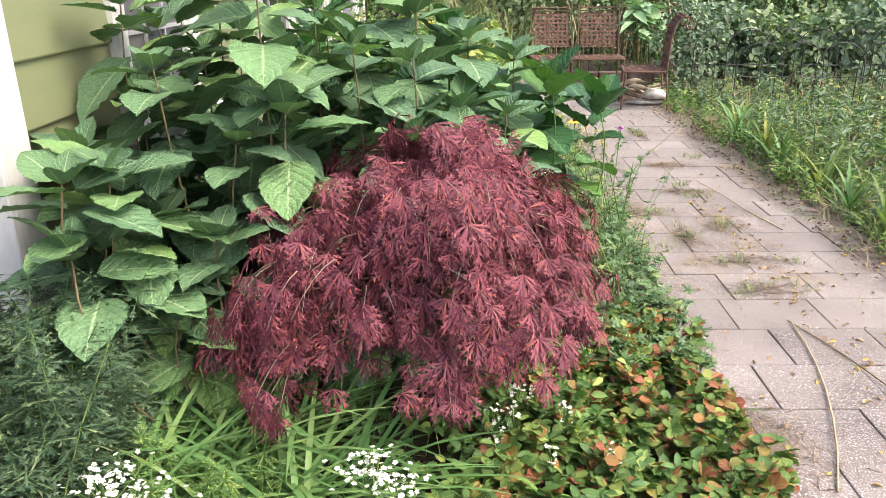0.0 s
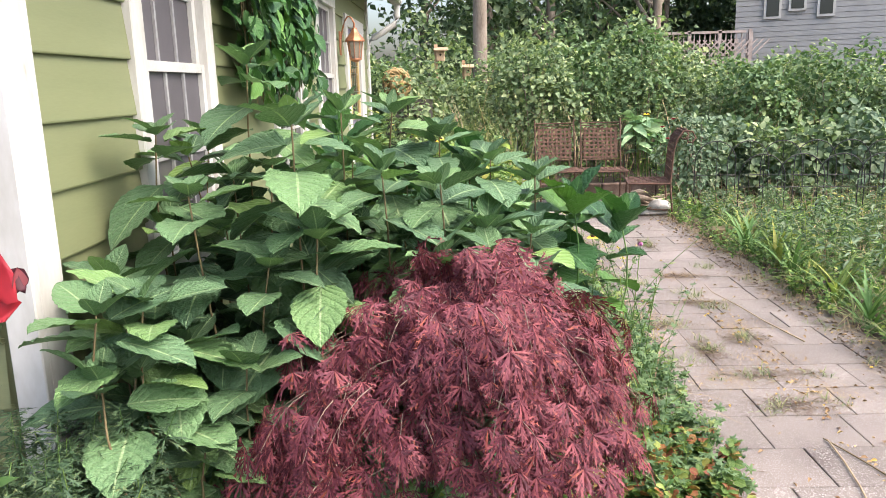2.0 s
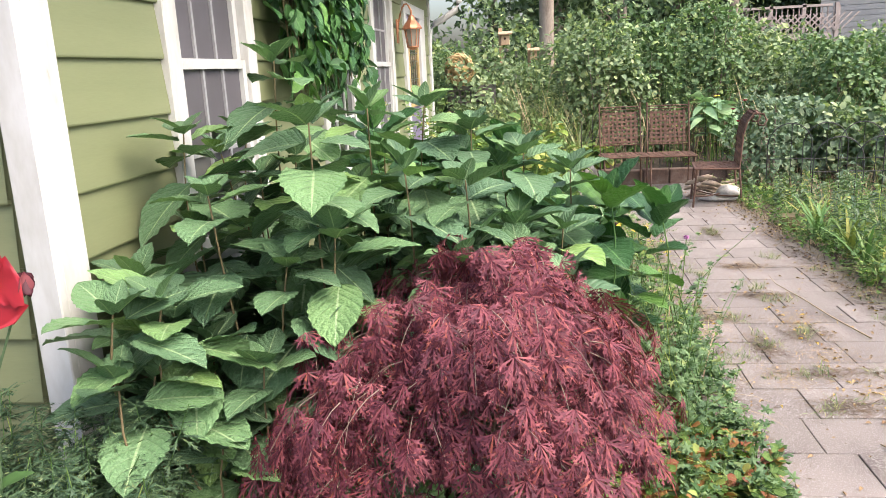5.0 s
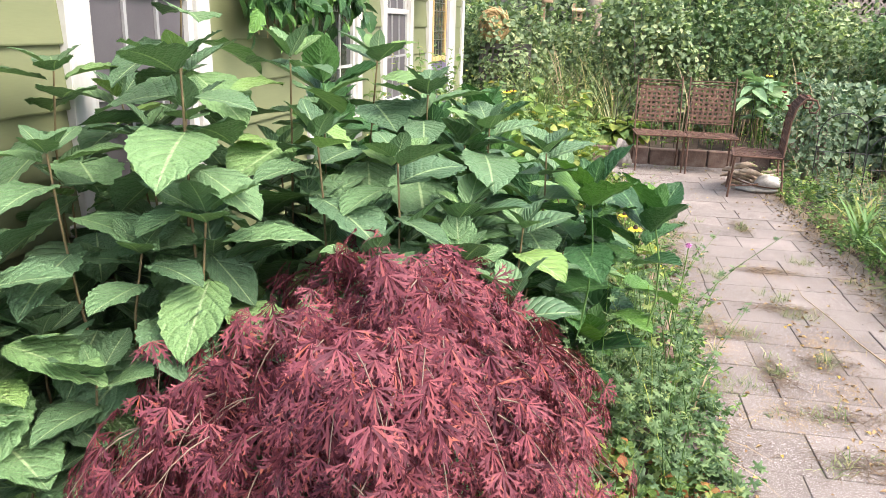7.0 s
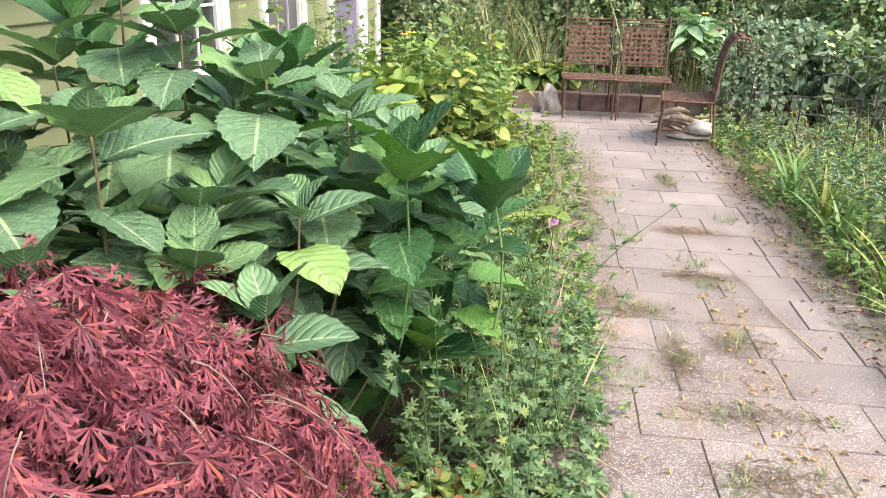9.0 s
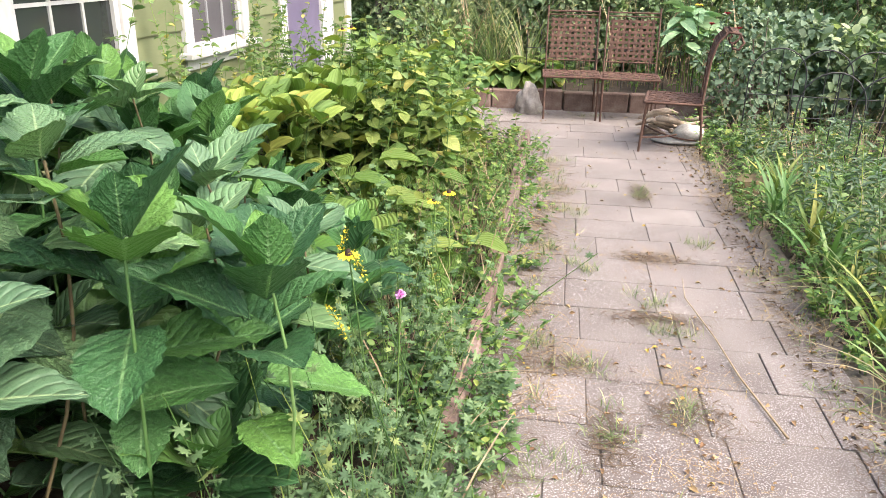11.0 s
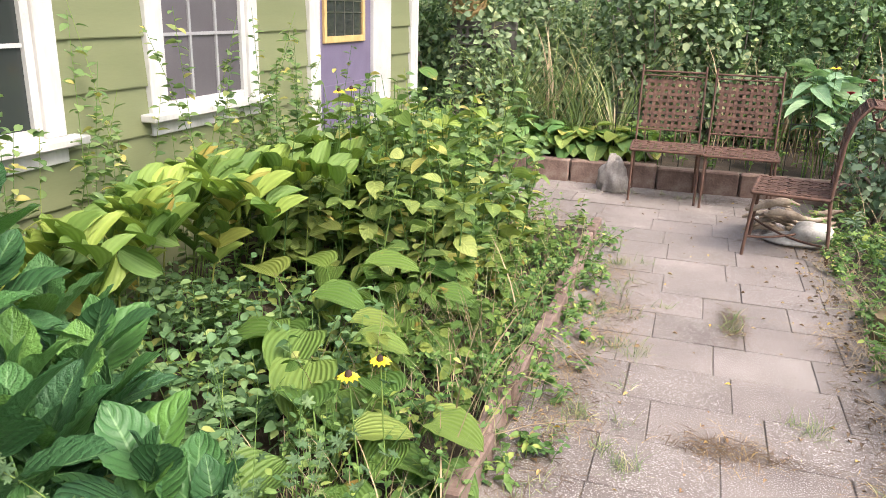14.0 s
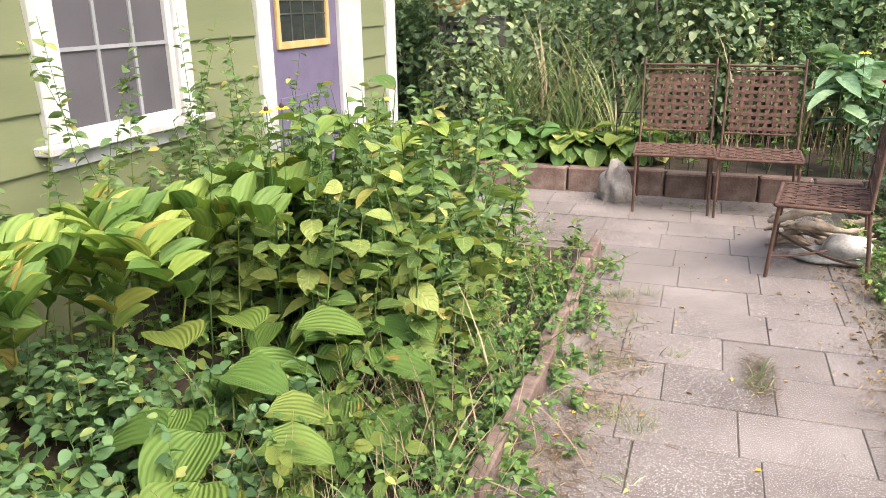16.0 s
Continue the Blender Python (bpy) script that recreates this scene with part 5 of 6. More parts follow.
for i, (x, y, z) in enumerate([(2.78, 10.0, 1.08), (2.7, 9.95, 0.84), (2.9, 10.0, 0.95), (2.66, 10.05, 0.98)]):
    bloom("small red rose bloom beside the iron chair", x, y, z, 0.04, i)
daisy("yellow flower above the pale broad-leaved plant", 2.66, 10.9, 1.12, 31, 0.045)

# vine on the wall between the windows
vine = tagged(empty("vine"), "green climbing vine hanging on the house wall", "vine")
vr = np.random.default_rng(5)
runs, P = [], []
for i in range(46):
    y = vr.uniform(4.35, 5.9)
    zb = 1.42 + 0.2 * abs(vr.normal()) + 0.2 * abs(y - 5.0)
    runs.append((bend((WX + 0.08, y + vr.uniform(-0.2, 0.2), 2.7), (WX + 0.13, y, min(zb, 2.4)), 0, 6, (0.03, 0, 0)), 0.003))
    for k in range(22):
        P.append((WX + vr.uniform(0.06, 0.24), y + vr.normal(0, 0.09), vr.uniform(min(zb, 2.4), 2.7)))
P = np.array(P)
stuff("stemwork", tubes("stemwork", runs, 4), TWIG, vine)
stuff("foliage", scatter("foliage", leaf(0.36, 8, 0.2, 0.25, 0.12, 0.6, 0.8), frames(P, vr.normal(0, 0.35, P.shape) + (0.35, 0, -0.8), vr.normal(0, 0.3, P.shape) + (1, 0, 0.5), vr.uniform(0.07, 0.15, len(P)))), GLOSSY, vine)

PALELEAF = leafy("pale_green_leaf", [(0.0, (0.20, 0.33, 0.19)), (0.6, (0.28, 0.43, 0.25)), (1.0, (0.36, 0.50, 0.28))], 0.45, 6, (0.42, 0.52, 0.32), 0.25, bump=0.3)
# --- right border: grasses, weeds, iris blades ---
b = in_box(620, 2.62, 6.5, 1.5, 11.0, 0, np.random.default_rng(21))
b = b[(b[:, 1] < 8.0) | (b[:, 0] > 4.6)]
tuft("weed_grass", "tall rough grass beside the path", b, 12, 0.42, blade(0.011, 5, 0.8), GRASS, 0.75)
tuft("dry_grass", "dry bleached grass among the weeds", in_box(260, 2.7, 6.5, 2.0, 11.0, 0, np.random.default_rng(28)), 10, 0.45, THIN, STRAW, 0.55)
b = in_box(160, 2.5, 2.9, 2.5, 9.8, 0, np.random.default_rng(25))
mass("weed_clump", "low leafy weeds along the path edge", b, rng.uniform(0.06, 0.3, len(b)), OVAL, 0.05, 12, SMALL, None, 0.4, 0.1, stem_r=0.002)
b = in_box(560, 2.7, 6.5, 2.0, 11.0, 0, np.random.default_rng(26))
mass("weed_clump", "knee-high mixed green weeds", b, rng.uniform(0.2, 0.62, len(b)) * np.where(b[:, 1] > 7.4, 0.42, 1.0), leaf(0.27, 4, 0.2, 0.2, 0.08), 0.075, 20, JEWEL, None, 0.2, 0.1, stem_r=0.003)
for i in range(7):
    bb = np.array([[2.66 + 0.2 * rng.random(), 4.3 + 0.55 * i + 0.2 * rng.random(), 0]])
    tuft("iris_clump", "fan of light green iris blades at the path edge", bb, 20, 0.44, blade(0.034, 6, 0.45), STRAP if i % 2 else YELLOWGREEN, 0.35, category="plant")

for i in range(11):
    bb = np.array([[2.68 + 0.5 * rng.random(), 2.7 + 0.45 * i + 0.2 * rng.random(), 0]])
    tuft("daylily_clump", "clump of arching daylily blades beside the path", bb, 24, 0.38, blade(0.03, 6, 0.9), (STRAP, YELLOWGREEN, GRASS)[i % 3], 0.75, category="plant", r=np.random.default_rng(900 + i))
b = in_box(420, 2.52, 4.4, 2.2, 9.8, 0, np.random.default_rng(71))
mass("weed_clump", "dense leafy weeds mounded beside the path", b, rng.uniform(0.08, 0.42, len(b)) * np.where(b[:, 1] > 7.4, 0.6, 1.0), lobed(5, 0.3, 8), 0.075, 14, SMALL, None, 0.35, 0.05, stem_r=0.002)
b = in_box(220, 2.7, 5.0, 2.6, 9.6, 0, np.random.default_rng(72))
mass("goldenrod", "grey-green goldenrod stems with narrow leaves", b, rng.uniform(0.4, 0.85, len(b)) * np.where(b[:, 1] > 7.4, 0.5, 1.0), NARROW, 0.1, 30, SILVER, SMALL, 0.15, 0.15, stem_r=0.003)

stump_bm = bmesh.new()
bmesh.ops.create_cone(stump_bm, cap_ends=True, segments=18, radius1=0.13, radius2=0.115, depth=0.16)
for v in stump_bm.verts:
    v.co += Vector((v.co.x, v.co.y, 0)) * 0.35 * noise.noise(v.co * 9) + Vector((0, 0, 0.05 * v.co.x))
stump = tagged(part("tree_stump", stump_bm, TWIG), "low weathered brown stump in the grass beside the path", "stump")
stump.location = (2.68, 7.72, 0.05)

fringe = np.stack([2.56 + 0.09 * np.random.default_rng(74).normal(size=150), np.random.default_rng(75).uniform(2.6, 9.3, 150), np.zeros(150)], 1)
tuft("dry_grass", "dead straw hanging over the path edge", fringe, 7, 0.2, blade(0.010, 4, 0.9), STRAW, 1.2)
fr = np.random.default_rng(76)
EL = np.stack([2.47 + 0.09 * fr.normal(size=480), fr.uniform(2.8, 9.6, 480), fr.uniform(0.004, 0.02, 480)], 1)
stuff("leaf_litter", scatter("leaf_litter", leaf(0.28, 3, 0.5, 0.25), frames(EL, rand_dirs(480, -0.1, 0.3, fr), [[0, 0, 1.0]] * 480 + fr.normal(0, 0.35, EL.shape), fr.uniform(0.012, 0.035, 480))), CRUMBS, None, "brown curled leaves gathered along the path edge", "litter")

# --- raised bed and shrub wall behind ---
raised = tagged(part("ground", boxed(-3.5, 6.5, 10.862, 15.0, -0.03, 0.16), SOIL), "dark soil of the raised bed", "ground", kind="structure")
tuft("tall_grass", "tall arching grass behind the raised bed", in_box(16, -0.3, 0.9, 11.2, 11.7, 0.16, np.random.default_rng(31)), 14, 1.35, blade(0.006, 6, 0.5), GRASS, 0.28)
b = in_box(70, -1.2, 3.2, 11.0, 11.8, 0.16, np.random.default_rng(32))
mass("weed_clump", "leafy green plants in the raised bed", b, rng.uniform(0.15, 0.6, len(b)), OVAL, 0.075, 14, SMALL, None, 0.2, 0.1)
b = in_box(9, 2.45, 2.95, 11.0, 11.3, 0.16, np.random.default_rng(33))
mass("broad_leaf_plant", "pale green plant with long drooping leaves", b, rng.uniform(0.65, 0.98, 9), leaf(0.2, 6, 0.2, 0.35), 0.28, 9, PALELEAF, SMALL, 0.1, 0.6, -0.2, 0.5, 0.006, taper=0.1)


def cloud(n, c, rad, r, inner=0.35):
    """Places and outward ways on and in a lumpy ellipsoid."""
    d = r.normal(0, 1, (n, 3))
    d /= np.linalg.norm(d, axis=1)[:, None]
    lump = 1 + 0.16 * np.sin(d[:, 0] * 5 + c[0]) * np.cos(d[:, 1] * 4 + c[1]) + 0.14 * np.sin(d[:, 2] * 6 + d[:, 0] * 3 + c[1])
    k = np.where(r.random(n) < inner, r.uniform(0.4, 0.95, n), r.uniform(0.9, 1.06, n))
    return np.array(c) + d * np.array(rad) * (lump * k)[:, None], d


def shrub(name, label, c, rad, n, size, material, seed, proto=OVAL, stems=9, category="shrub"):
    r = np.random.default_rng(seed)
    t = tagged(empty(name), label, category)
    P, d = cloud(n, c, rad, r)
    keep = P[:, 2] > 0.02
    P, d = P[keep], d[keep]
    runs = []
    for k in range(stems):
        q = P[r.integers(len(P))]
        runs.append((bend((c[0] + r.normal(0, rad[0] * 0.25), c[1] + r.normal(0, rad[1] * 0.25), -0.03), q, -0.1, 6), np.linspace(0.018, 0.004, 6)))
    stuff("branchwork", tubes("branchwork", runs, 5), BARK, t)
    D = d * 0.5 + r.normal(0, 0.7, P.shape) + (0, 0, -0.15)
    U = d + (0, 0, 0.9) + r.normal(0, 0.45, P.shape)
    stuff("foliage", scatter("foliage", proto, frames(P, D, U, size * r.uniform(0.6, 1.3, len(P)))), material, t)
    return t


sr = np.random.default_rng(77)
for i in range(22):
    x = -2.6 + 0.47 * i + sr.uniform(-0.2, 0.2)
    y = 12.4 + sr.uniform(-0.5, 1.5) - (0.4 if x > 3 else 0)
    h = sr.uniform(0.9, 1.32) if 0.3 < x < 4.2 else sr.uniform(0.7, 1.05)
    shrub("shrub", "dense dark green shrub at the back of the garden", (x, y, h * 0.95), (sr.uniform(0.6, 0.85), 0.6, h), 2900, 0.085, DEEP if i % 3 else IVY, 200 + i, leaf(0.33, 3, 0.2, 0.25))
for i in range(8):
    x = 3.7 + 0.5 * i
    shrub("shrub", "blue-green leafy shrub behind the wire fence", (x, 10.4 + sr.uniform(-0.5, 0.7), 0.45), (0.45, 0.5, sr.uniform(0.5, 0.65)), 1200, 0.105, SILVER if i % 3 == 0 else DEEP, 240 + i, leaf(0.33, 4, 0.2, 0.2, 0.1))
shrub("shrub", "rose shrub with grey-green leaves beside the chair", (3.1, 10.3, 0.55), (0.42, 0.4, 0.58), 1300, 0.07, SILVER, 250)


b = in_box(150, -1.0, 6.0, 11.7, 13.0, 0.16, np.random.default_rng(36))
mass("weed_clump", "tall thin weeds rising out of the shrubs", b, rng.uniform(0.9, 2.0, len(b)), leaf(0.25, 3, 0.2, 0.2), 0.075, 30, DEEP, SMALL, 0.1, 0.35, stem_r=0.004)

b = in_box(60, -1.0, 6.0, 11.6, 12.6, 0.16, np.random.default_rng(37))
mass("weed_clump", "yellowing stems of goldenrod against the shrubs", b, rng.uniform(0.6, 1.7, len(b)), NARROW, 0.1, 26, GRASS, STRAW, 0.14, 0.3, stem_r=0.004)
tuft("dry_grass", "dry stalks standing in front of the shrubs", in_box(40, -0.6, 5.5, 11.4, 12.2, 0.16, np.random.default_rng(38)), 4, 1.3, THIN, STRAW, 0.25)

# --- trees behind ---
def tree(label, x, y, h, rad, seed, n=2600, size=0.2, trunk=0.16, material=FAR, low=0.35):
    r = np.random.default_rng(seed)
    t = tagged(empty("tree"), label, "tree")
    runs = [(bend((x, y, -0.03), (x + r.normal(0, 0.3), y, h * 0.85), 0, 8, (r.normal(0, 0.15), 0, 0)), np.linspace(trunk, trunk * 0.25, 8))]
    P, D_ = [], []
    for k in range(16):
        a, zz = r.uniform(0, TAU), h * r.uniform(low, 0.95)
        rr = rad * (1.1 - 0.55 * zz / h) * r.uniform(0.5, 1.0)
        q = np.array([x + rr * math.cos(a), y + rr * math.sin(a), zz + 0.1 * h])
        runs.append((bend((x, y, zz * 0.8), q, -0.15, 6), np.linspace(trunk * 0.35, 0.012, 6)))
        p, d = cloud(n // 16, q, (rad * 0.45, rad * 0.45, h * 0.11), r, 0.5)
        P.append(p), D_.append(d)
    P, D_ = np.concatenate(P), np.concatenate(D_)
    put("trunk", tubes("trunk", runs[:1], 9), BARK, t)
    stuff("limbwork", tubes("limbwork", runs[1:], 6), BARK, t)
    stuff("crown", scatter("crown", TINY, frames(P, D_ * 0.4 + r.normal(0, 0.7, P.shape), D_ + (0, 0, 0.8) + r.normal(0, 0.4, P.shape), size * r.uniform(0.6, 1.3, len(P)))), material, t)
    return t


for i in range(9):
    tree("tall dark green tree behind the garden", -11 + 1.9 * i + sr.uniform(-0.6, 0.6), 20 + sr.uniform(-2, 5), sr.uniform(7, 10), sr.uniform(2.0, 2.8), 300 + i, 3600, 0.22, low=0.12)
for i in range(10):
    x = -6 + 1.9 * i
    shrub("shrub", "tall overgrown hedge shrub below the trees", (x, 16.2 + sr.uniform(-0.8, 0.8), 1.0 if x < 4 else 0.8), (1.25, 1.0, sr.uniform(1.25, 1.6) if x < 4 else sr.uniform(0.95, 1.15)), 2600, 0.15, DEEP, 330 + i, TINY)

for i, x in enumerate((5.2, 7.4)):
    tree("tall dark green tree behind the deck", x, 29, 9, 2.2, 370 + i, 3200, 0.24, low=0.12)
for i in range(7):
    tree("tall dark green tree beyond the neighbour house", 4.5 + 3.4 * i, 36 + sr.uniform(-1, 3), sr.uniform(10, 13), 3.2, 360 + i, 2600, 0.4, low=0.12)
shrub("shrub", "dense green shrub against the lattice fence", (-0.5, 11.55, 0.5), (0.55, 0.3, 0.65), 1600, 0.07, DEEP, 350)
for i in range(6):
    shrub("shrub", "tall dark thicket behind the deck", (1.5 + 1.6 * i, 30 + sr.uniform(-0.5, 0.5), 2.6), (1.6, 1.2, 3.4), 2400, 0.3, FAR, 380 + i, TINY)
# bare grey trunk and bird houses on posts
pole = tagged(empty("bare_tree"), "bare pale grey tree trunk with peeling bark", "tree")
put("trunk", tubes("trunk", [(bend((0.47, 15.2, -0.03), (0.50, 15.2, 6.5), 0, 10, (0.04, 0, 0)), np.linspace(0.15, 0.11, 10))], 12), BARK, pole)


def birdhouse(label, x, y, z, s=1.0):
    b_ = tagged(empty("birdhouse", x, y, 0), label, "birdhouse", "birdhouses")
    part("post", boxed(-0.06, 0.0, 0.06, 0.10, -0.03, z + 0.28), BIRDWOOD, b_)
    part("box", boxed(-0.02, 0.12 * s, -0.10 * s, 0.058, z, z + 0.18 * s, bevel=0.004), BIRDWOOD, b_)
    rb = bmesh.new()
    box(rb, -0.06, 0.17 * s, -0.15 * s, 0.09, 0, 0.02, m=pose(0, 0, z + 0.19 * s, 12))
    part("roof", rb, BIRDWOOD, b_)
    # no real opening: a flat near-black disc paints the shade inside the hole
    V, F = lathe([(0.0, 0.0), (0.02, 0.0)], 10)
    hole = put("entrance_hole", raw("entrance_hole", V, F), SEED, b_)
    hole.matrix_basis = pose(0.05, -0.102 * s, z + 0.1 * s, 90)
    return b_


birdhouse("raw wooden birdhouse on a tall post", -0.25, 13.6, 1.98)
birdhouse("small wooden birdhouse on a stake", 0.22, 14.2, 1.72, 0.9)
# trees in front of the far house are kept low; the far house and its deck
fh = tagged(empty("far_house"), "pale grey clapboard neighbour house with a raised deck", "house")
wall_bm = boxed(8.9, 20, 25.6, 33, -0.03, 8)
part("wall", wall_bm, FARWALL, fh)
for k in range(44):
    ob = part("clapboard", boxed(8.88, 20.02, 25.56, 25.598, 1.0 + k * 0.16, 1.0 + k * 0.16 + 0.145), FARWALL, fh)
for x, z in ((9.7, 3.3), (11.2, 3.3), (10.4, 3.5)):
    wn_ = part("window", boxed(x, x + 0.5, 25.5, 25.56, z, z + 1.2), WHITE, fh)
    part("pane", boxed(x + 0.07, x + 0.43, 25.49, 25.5, z + 0.07, z + 1.13), glass, wn_)
part("roof", boxed(8.8, 20.4, 25.2, 33.4, 8.0, 8.3), ROOF, fh)
fh.matrix_world = pose(9.0, 25.6, 0, 0, 0, -20) @ pose(-9.0, -25.6, 0)
deck = tagged(empty("deck"), "weathered wooden deck with a lattice railing", "deck")
part("platform", boxed(6.2, 8.87, 24.6, 27, 1.98, 2.16), DECKWOOD, deck)
part("top_rail", boxed(6.2, 8.87, 24.6, 24.68, 2.88, 2.95), DECKWOOD, deck)
for k in range(4):
    x = 6.2 + 0.92 * k
    part("post", boxed(x, x + 0.1, 24.6, 24.7, -0.03 if k % 3 == 0 else 1.98, 2.98), DECKWOOD, deck)
for k in range(30):
    bm = boxed(-0.02, 0.02, 0, 0.015, 0, 0.95)
    ob = part("lattice_slat", bm, DECKWOOD, deck)
    ob.matrix_world = pose(6.35 + 0.095 * k, 24.58 - (0.016 if k % 2 else 0), 2.2, 0, 45 if k % 2 else -45, 0) @ Matrix.Diagonal((1, 1, 0.72, 1))
for k in range(18):
    part("baluster", boxed(6.35 + 0.16 * k, 6.38 + 0.16 * k, 24.64, 24.67, 2.1, 2.88), DECKWOOD, deck)

# lattice fence and sun face beside the house
fence = tagged(empty("lattice_fence"), "weathered wooden lattice fence beside the house", "fence")
part("rail", boxed(-1.02, -0.3, 11.9, 11.96, 1.30, 1.38), LATTICE, fence)
part("post", boxed(-1.02, -0.94, 11.88, 11.96, -0.03, 1.29), LATTICE, fence)
part("post", boxed(-0.38, -0.3, 11.88, 11.96, -0.03, 1.29), LATTICE, fence)
for k in range(7):
    part("slat", boxed(-0.93 + 0.08 * k, -0.90 + 0.08 * k, 11.905, 11.915, 0.2, 1.3), LATTICE, fence)
for k in range(13):
    part("slat", boxed(-0.94, -0.38, 11.893, 11.903, 0.25 + 0.08 * k, 0.28 + 0.08 * k), LATTICE, fence)
sun_bm = boulder(1, 0.115, 0.06, 0.135, 3, 0.03)
for sx in (-1, 1):
    bmesh.ops.create_icosphere(sun_bm, subdivisions=2, radius=0.036, matrix=Matrix.Translation((0.05 * sx, -0.045, -0.035)))
    bmesh.ops.create_icosphere(sun_bm, subdivisions=1, radius=0.022, matrix=Matrix.Translation((0.055 * sx, -0.055, 0.04)))
bmesh.ops.create_icosphere(sun_bm, subdivisions=2, radius=0.03, matrix=Matrix.Translation((0, -0.065, 0.0)))
bmesh.ops.create_icosphere(sun_bm, subdivisions=1, radius=0.025, matrix=Matrix.Translation((0, -0.055, -0.085)) @ Matrix.Diagonal((1.6, 1, 0.6, 1)))
for k in range(12):
    a = k * TAU / 12
    pts = [(math.cos(a + 0.12 * s * s) * (0.10 + 0.036 * s), 0.015 * math.sin(2 * s), math.sin(a + 0.12 * s * s) * (0.115 + 0.036 * s)) for s in range(5)]
    V, F = tube(pts, [0.026, 0.03, 0.026, 0.018, 0.005], 6)
    vs = [sun_bm.verts.new(v) for v in V]
    for f in F:
        sun_bm.faces.new([vs[i] for i in f])
sun_face = tagged(part("sun_sculpture", sun_bm, GOLD, smooth=True), "weathered golden sun-face sculpture on the fence", "sculpture")
sun_face.location = (-0.82, 11.82, 1.62)

# black wire arch fencing
wire = tagged(empty("wire_fence"), "black wire garden fence of low arches", "fence")
for x0, y0, n_, st, top in ((3.14, 8.62, 6, 0.40, 0.5), (3.0, 9.75, 7, 0.38, 0.56)):
    for k in range(n_):
        x, y = x0 + st * k, y0 - 0.06 * k
        pts = [(x, y, -0.02)] + [(x + 0.25 - 0.25 * math.cos(a), y, top + 0.26 * math.sin(a)) for a in np.linspace(0, math.pi, 12)] + [(x + 0.5, y, -0.02)]
        pnl = put("arch", tubes("arch", [(pts, 0.0065)], 5), BLACK, wire)
        put("rod", tubes("rod", [([(x + 0.27, y + 0.01, 0.0), (x + 0.27, y + 0.01, top + 0.25)], 0.004)], 4), BLACK, pnl)
        put("bar", tubes("bar", [([(x, y + 0.006, 0.4), (x + 0.5, y + 0.006, 0.4)], 0.004)], 4), BLACK, pnl)
back_wire = tagged(empty("wire_fence"), "thin black wire fence behind the chairs", "fence")
for k in range(16):
    x = 0.9 + 0.15 * k
    put("rod", tubes("rod", [([(x, 11.02, 0.14), (x, 11.02, 0.85 + 0.05 * math.sin(k * 1.7))], 0.004)], 4), BLACK, back_wire)
put("bar", tubes("bar", [([(0.9, 11.02, 0.62), (3.15, 11.02, 0.62)], 0.004)], 4), BLACK, back_wire)

# --- litter, twigs and tufts on the path ---
put_st = tubes("fallen_stick", [([(1.99, 6.05, 0.012), (1.97, 5.8, 0.014), (2.04, 5.4, 0.014), (2.08, 5.05, 0.015), (2.16, 4.65, 0.015)], [0.0015, 0.0025, 0.003, 0.004, 0.005])], 6)
tagged(put("fallen_stick", put_st, STRAW), "long dry stick lying on the path", "stick")
put_s2 = tubes("fallen_stick", [(bend((1.70, 3.36, 0.012), (1.36, 2.15, 0.012), 0, 7, (0.06, 0, 0)), 0.0038)], 5)
tagged(put("fallen_stick", put_s2, STRAW), "dry stalk lying across the near pavers", "stick")
put_s3 = tubes("fallen_stick", [(bend((1.69, 3.38, 0.01), (1.85, 2.72, 0.01), 0, 7, (0.02, 0, 0)), 0.0035)], 5)
tagged(put("fallen_stick", put_s3, TWIG), "thin dark twig lying on the pavers", "stick")
for k, (x, y) in enumerate([(1.22, 5.67), (1.47, 6.08), (2.14, 6.57), (1.88, 5.42), (1.36, 7.07), (1.13, 8.89), (1.36, 4.32), (1.84, 4.8), (1.32, 6.36), (1.79, 5.74), (1.3, 8.4), (1.2, 7.5), (1.25, 5.2)]):
    tuft("grass_tuft", "small grass tuft growing in a paver joint", np.array([[x, y, -0.01]]) + np.random.default_rng(600 + k).normal(0, 0.05, (4, 3)) * (1, 1, 0), 26, 0.10, blade(0.012, 4, 0.4), GRASS, 0.9, r=np.random.default_rng(500 + k))
mr2 = np.random.default_rng(91)
LP = np.concatenate([in_box(260, 1.1, 2.55, 2.0, 10.5, 0.006, mr2), np.stack([1.85 + 0.09 * mr2.normal(size=220), mr2.uniform(2.6, 6.0, 220), np.full(220, 0.008)], 1), np.stack([2.45 + 0.07 * mr2.normal(size=260), mr2.uniform(3, 9.5, 260), np.full(260, 0.008)], 1), np.stack([1.16 + 0.06 * mr2.normal(size=240), mr2.uniform(2, 9, 240), np.full(240, 0.008)], 1)])
stuff("leaf_litter", scatter("leaf_litter", leaf(0.25, 3, 0.5, 0.2), frames(LP, rand_dirs(len(LP), -0.1, 0.15, mr2), [[0, 0, 1.0]] * len(LP) + mr2.normal(0, 0.3, LP.shape), mr2.uniform(0.008, 0.035, len(LP)))), DRY, None, "brown leaf litter and debris on the path", "litter")
NP = np.concatenate([in_box(1, a, a + 0.01, b_, b_ + 0.01, 0.008, mr2) + mr2.normal(0, 0.1, (260, 3)) * (1, 1, 0) for a, b_ in ((1.25, 2.41), (1.86, 6.33), (1.3, 7.2), (1.35, 5.15), (1.85, 4.4), (1.85, 5.0), (1.95, 3.9), (1.5, 4.1), (1.22, 5.6), (1.25, 6.3), (1.2, 6.8), (1.28, 7.6), (1.22, 8.2), (1.3, 4.8), (2.42, 7.6), (2.42, 6.2))])
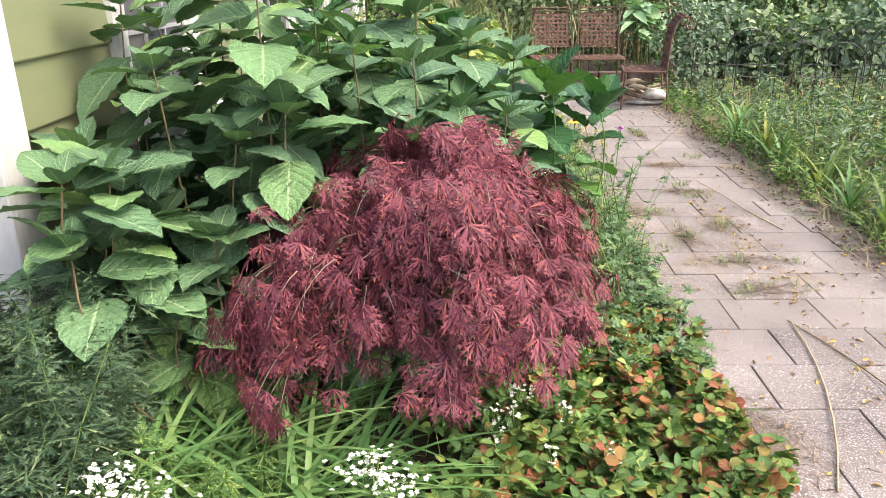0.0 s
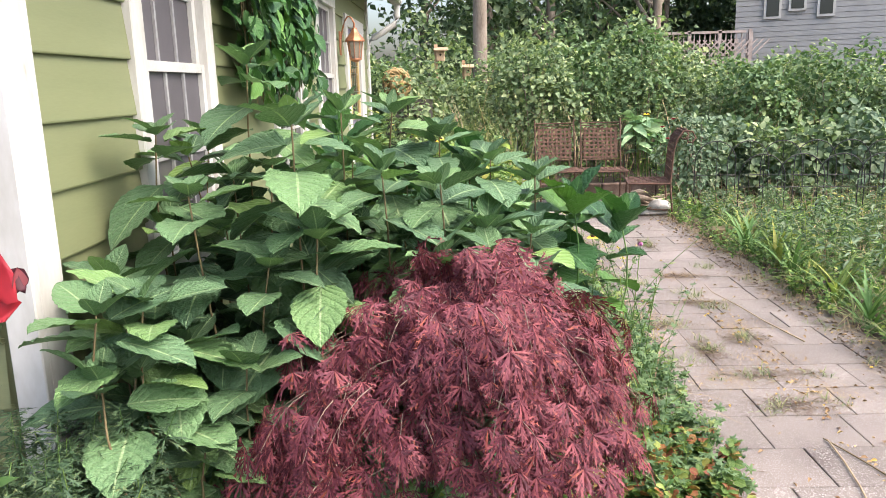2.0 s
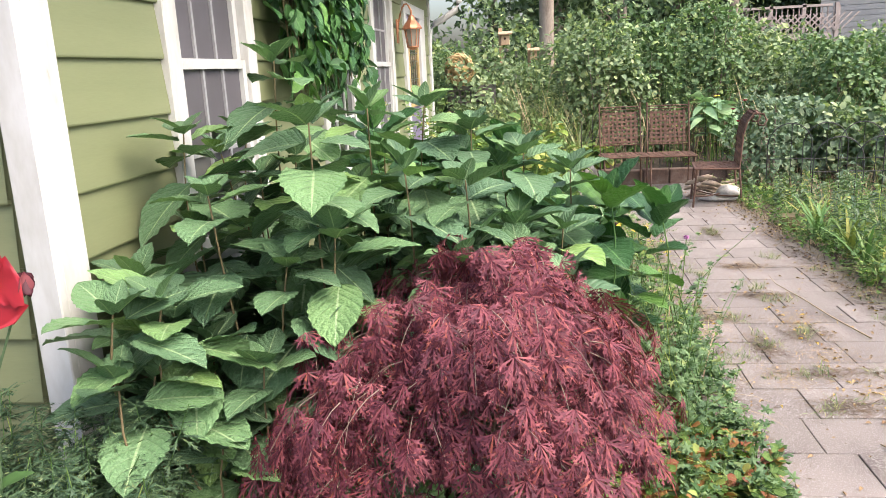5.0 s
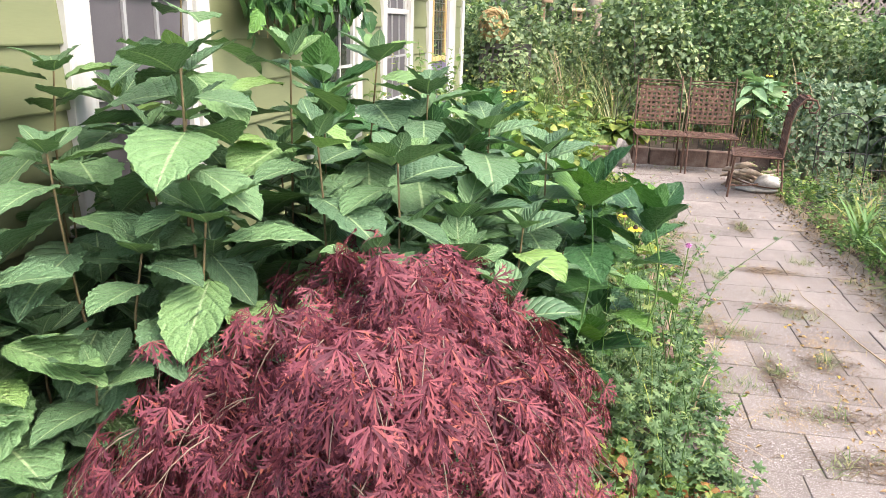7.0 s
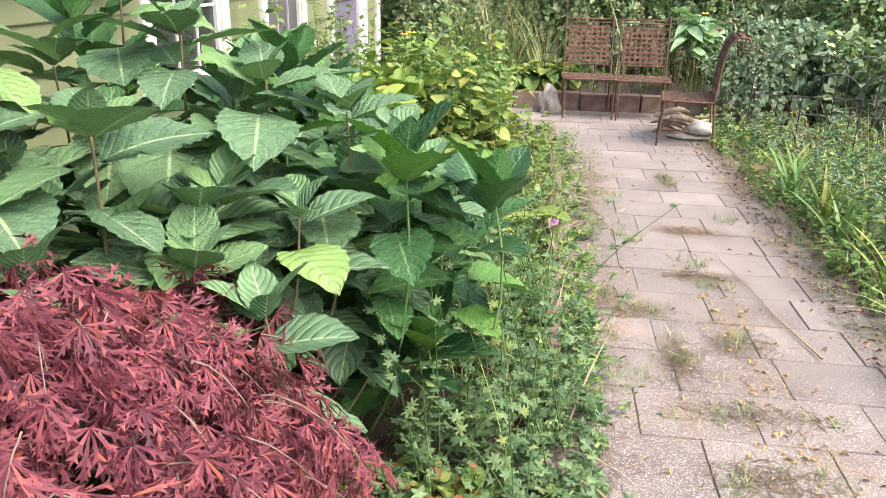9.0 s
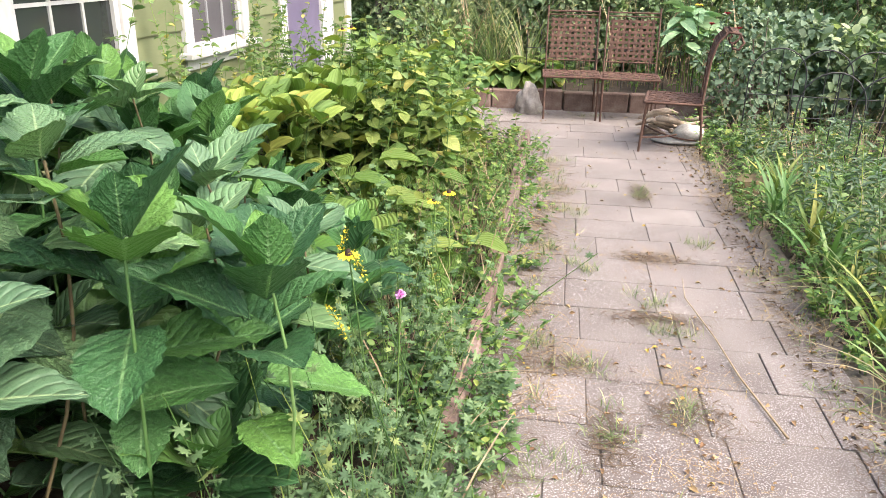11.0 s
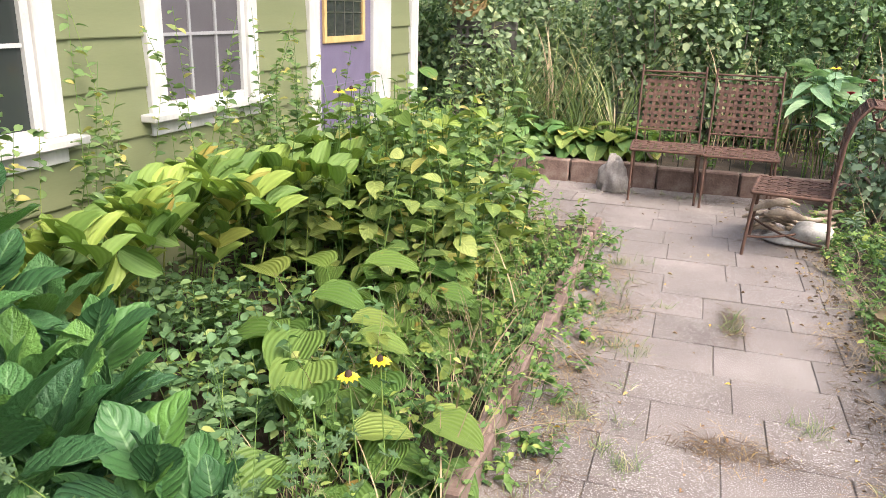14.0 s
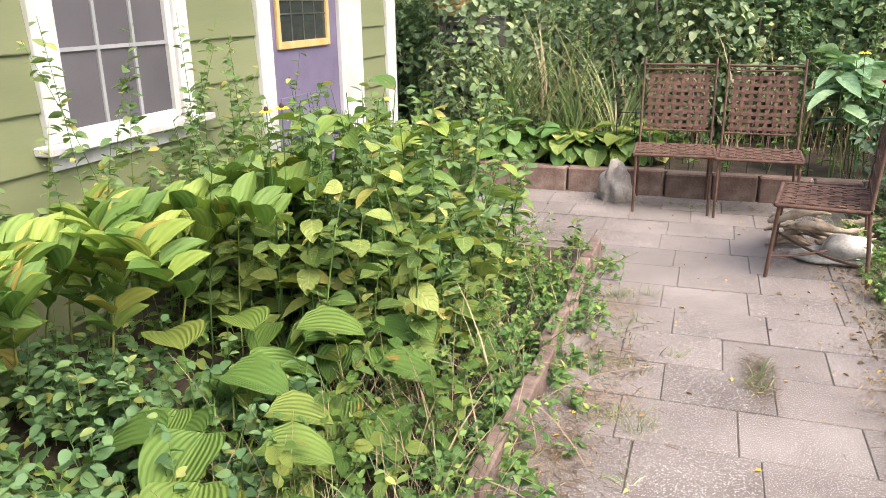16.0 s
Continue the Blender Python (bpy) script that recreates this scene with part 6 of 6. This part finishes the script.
NP[:, 2] = 0.008 + np.abs(mr2.normal(0, 0.004, len(NP)))
stuff("dry_needles", scatter("dry_needles", THIN, frames(NP, rand_dirs(len(NP), -0.05, 0.15, mr2), [[0, 0, 1.0]] * len(NP), mr2.uniform(0.03, 0.12, len(NP)))), DRY, None, "tangles of dry brown stems on the path", "litter")
cr = np.random.default_rng(123)
for k, (x, y, sx, sy) in enumerate([(1.75, 4.15, 0.16, 0.05), (1.85, 4.75, 0.10, 0.10), (1.36, 5.05, 0.14, 0.06), (1.8, 5.55, 0.12, 0.04), (1.2, 4.4, 0.07, 0.30), (1.22, 5.2, 0.08, 0.30), (1.71, 3.75, 0.12, 0.06), (1.27, 2.42, 0.09, 0.14), (1.25, 6.6, 0.10, 0.22), (1.3, 7.5, 0.10, 0.2), (2.4, 5.6, 0.06, 0.4), (2.38, 7.0, 0.06, 0.5), (2.42, 4.2, 0.05, 0.5), (1.86, 6.33, 0.13, 0.05), (1.55, 4.55, 0.05, 0.12), (1.15, 3.6, 0.06, 0.3), (1.2, 6.0, 0.09, 0.25), (1.22, 7.0, 0.1, 0.25), (1.25, 8.0, 0.12, 0.25), (0.7, 9.45, 0.3, 0.12), (1.6, 10.4, 0.5, 0.06), (2.3, 9.3, 0.16, 0.12), (1.9, 7.6, 0.04, 0.14)]):
    n_ = 520
    Q = np.stack([x + sx * cr.normal(size=n_), y + sy * cr.normal(size=n_), cr.uniform(0.002, 0.014, n_)], 1)
    stuff("dry_litter", scatter("dry_litter", blade(0.03, 2, 0.15), frames(Q, rand_dirs(n_, -0.1, 0.25, cr), [[0, 0, 1.0]] * n_ + cr.normal(0, 0.3, Q.shape), cr.uniform(0.015, 0.075, n_))), CRUMBS, None, "brown crumbled plant litter on the pavers", "litter")
    if k % 2 == 0:
        tuft("moss_tuft", "low green weed tuft in a joint", np.stack([x + sx * cr.normal(size=7), y + sy * cr.normal(size=7), np.full(7, -0.005)], 1), 16, 0.075, blade(0.03, 3, 0.5), GRASS, 1.1, r=cr)

# ---- pavers, last ----
def paver_mesh(w, d):
    bm = boxed(0.0022, w - 0.0022, 0.0022, d - 0.0022, -0.05, 0.0, bevel=0.003)
    me = bpy.data.meshes.new("paver")
    bm.to_mesh(me)
    bm.free()
    me.materials.append(PAVER)
    return me


PW, PD = 0.43, 0.332
cut = {}
# the first cross joint of each course that is known; the rest wander
JOINT = {-3: 1.66, -2: 1.38, -1: 1.57, 6: 1.46, 7: 1.39, 10: 1.45, 11: 1.38, 13: 1.33, 15: 1.46, 16: 1.53, 17: 1.49}
for k in range(-8, 23):
    y = 3.31 + PD * k
    left = 1.06 if y < 9.1 else -1.1
    x = JOINT.get(k, 1.45 + 0.12 * math.sin(k * 2.3)) - PW
    while x > left:
        x -= PW
    while x < 2.52:
        a, b = max(x, left), min(x + PW, 2.52)
        if b - a > 0.06:
            key = round(b - a, 3)
            if key not in cut:
                cut[key] = paver_mesh(b - a, PD)
            ob = new("paver", cut[key])
            ob.parent = pavement
            ob.matrix_basis = pose(a, y, rng.uniform(-0.0015, 0.004), rng.uniform(-0.3, 0.3), rng.uniform(-0.2, 0.2), rng.uniform(-0.5, 0.5))
        x += PW
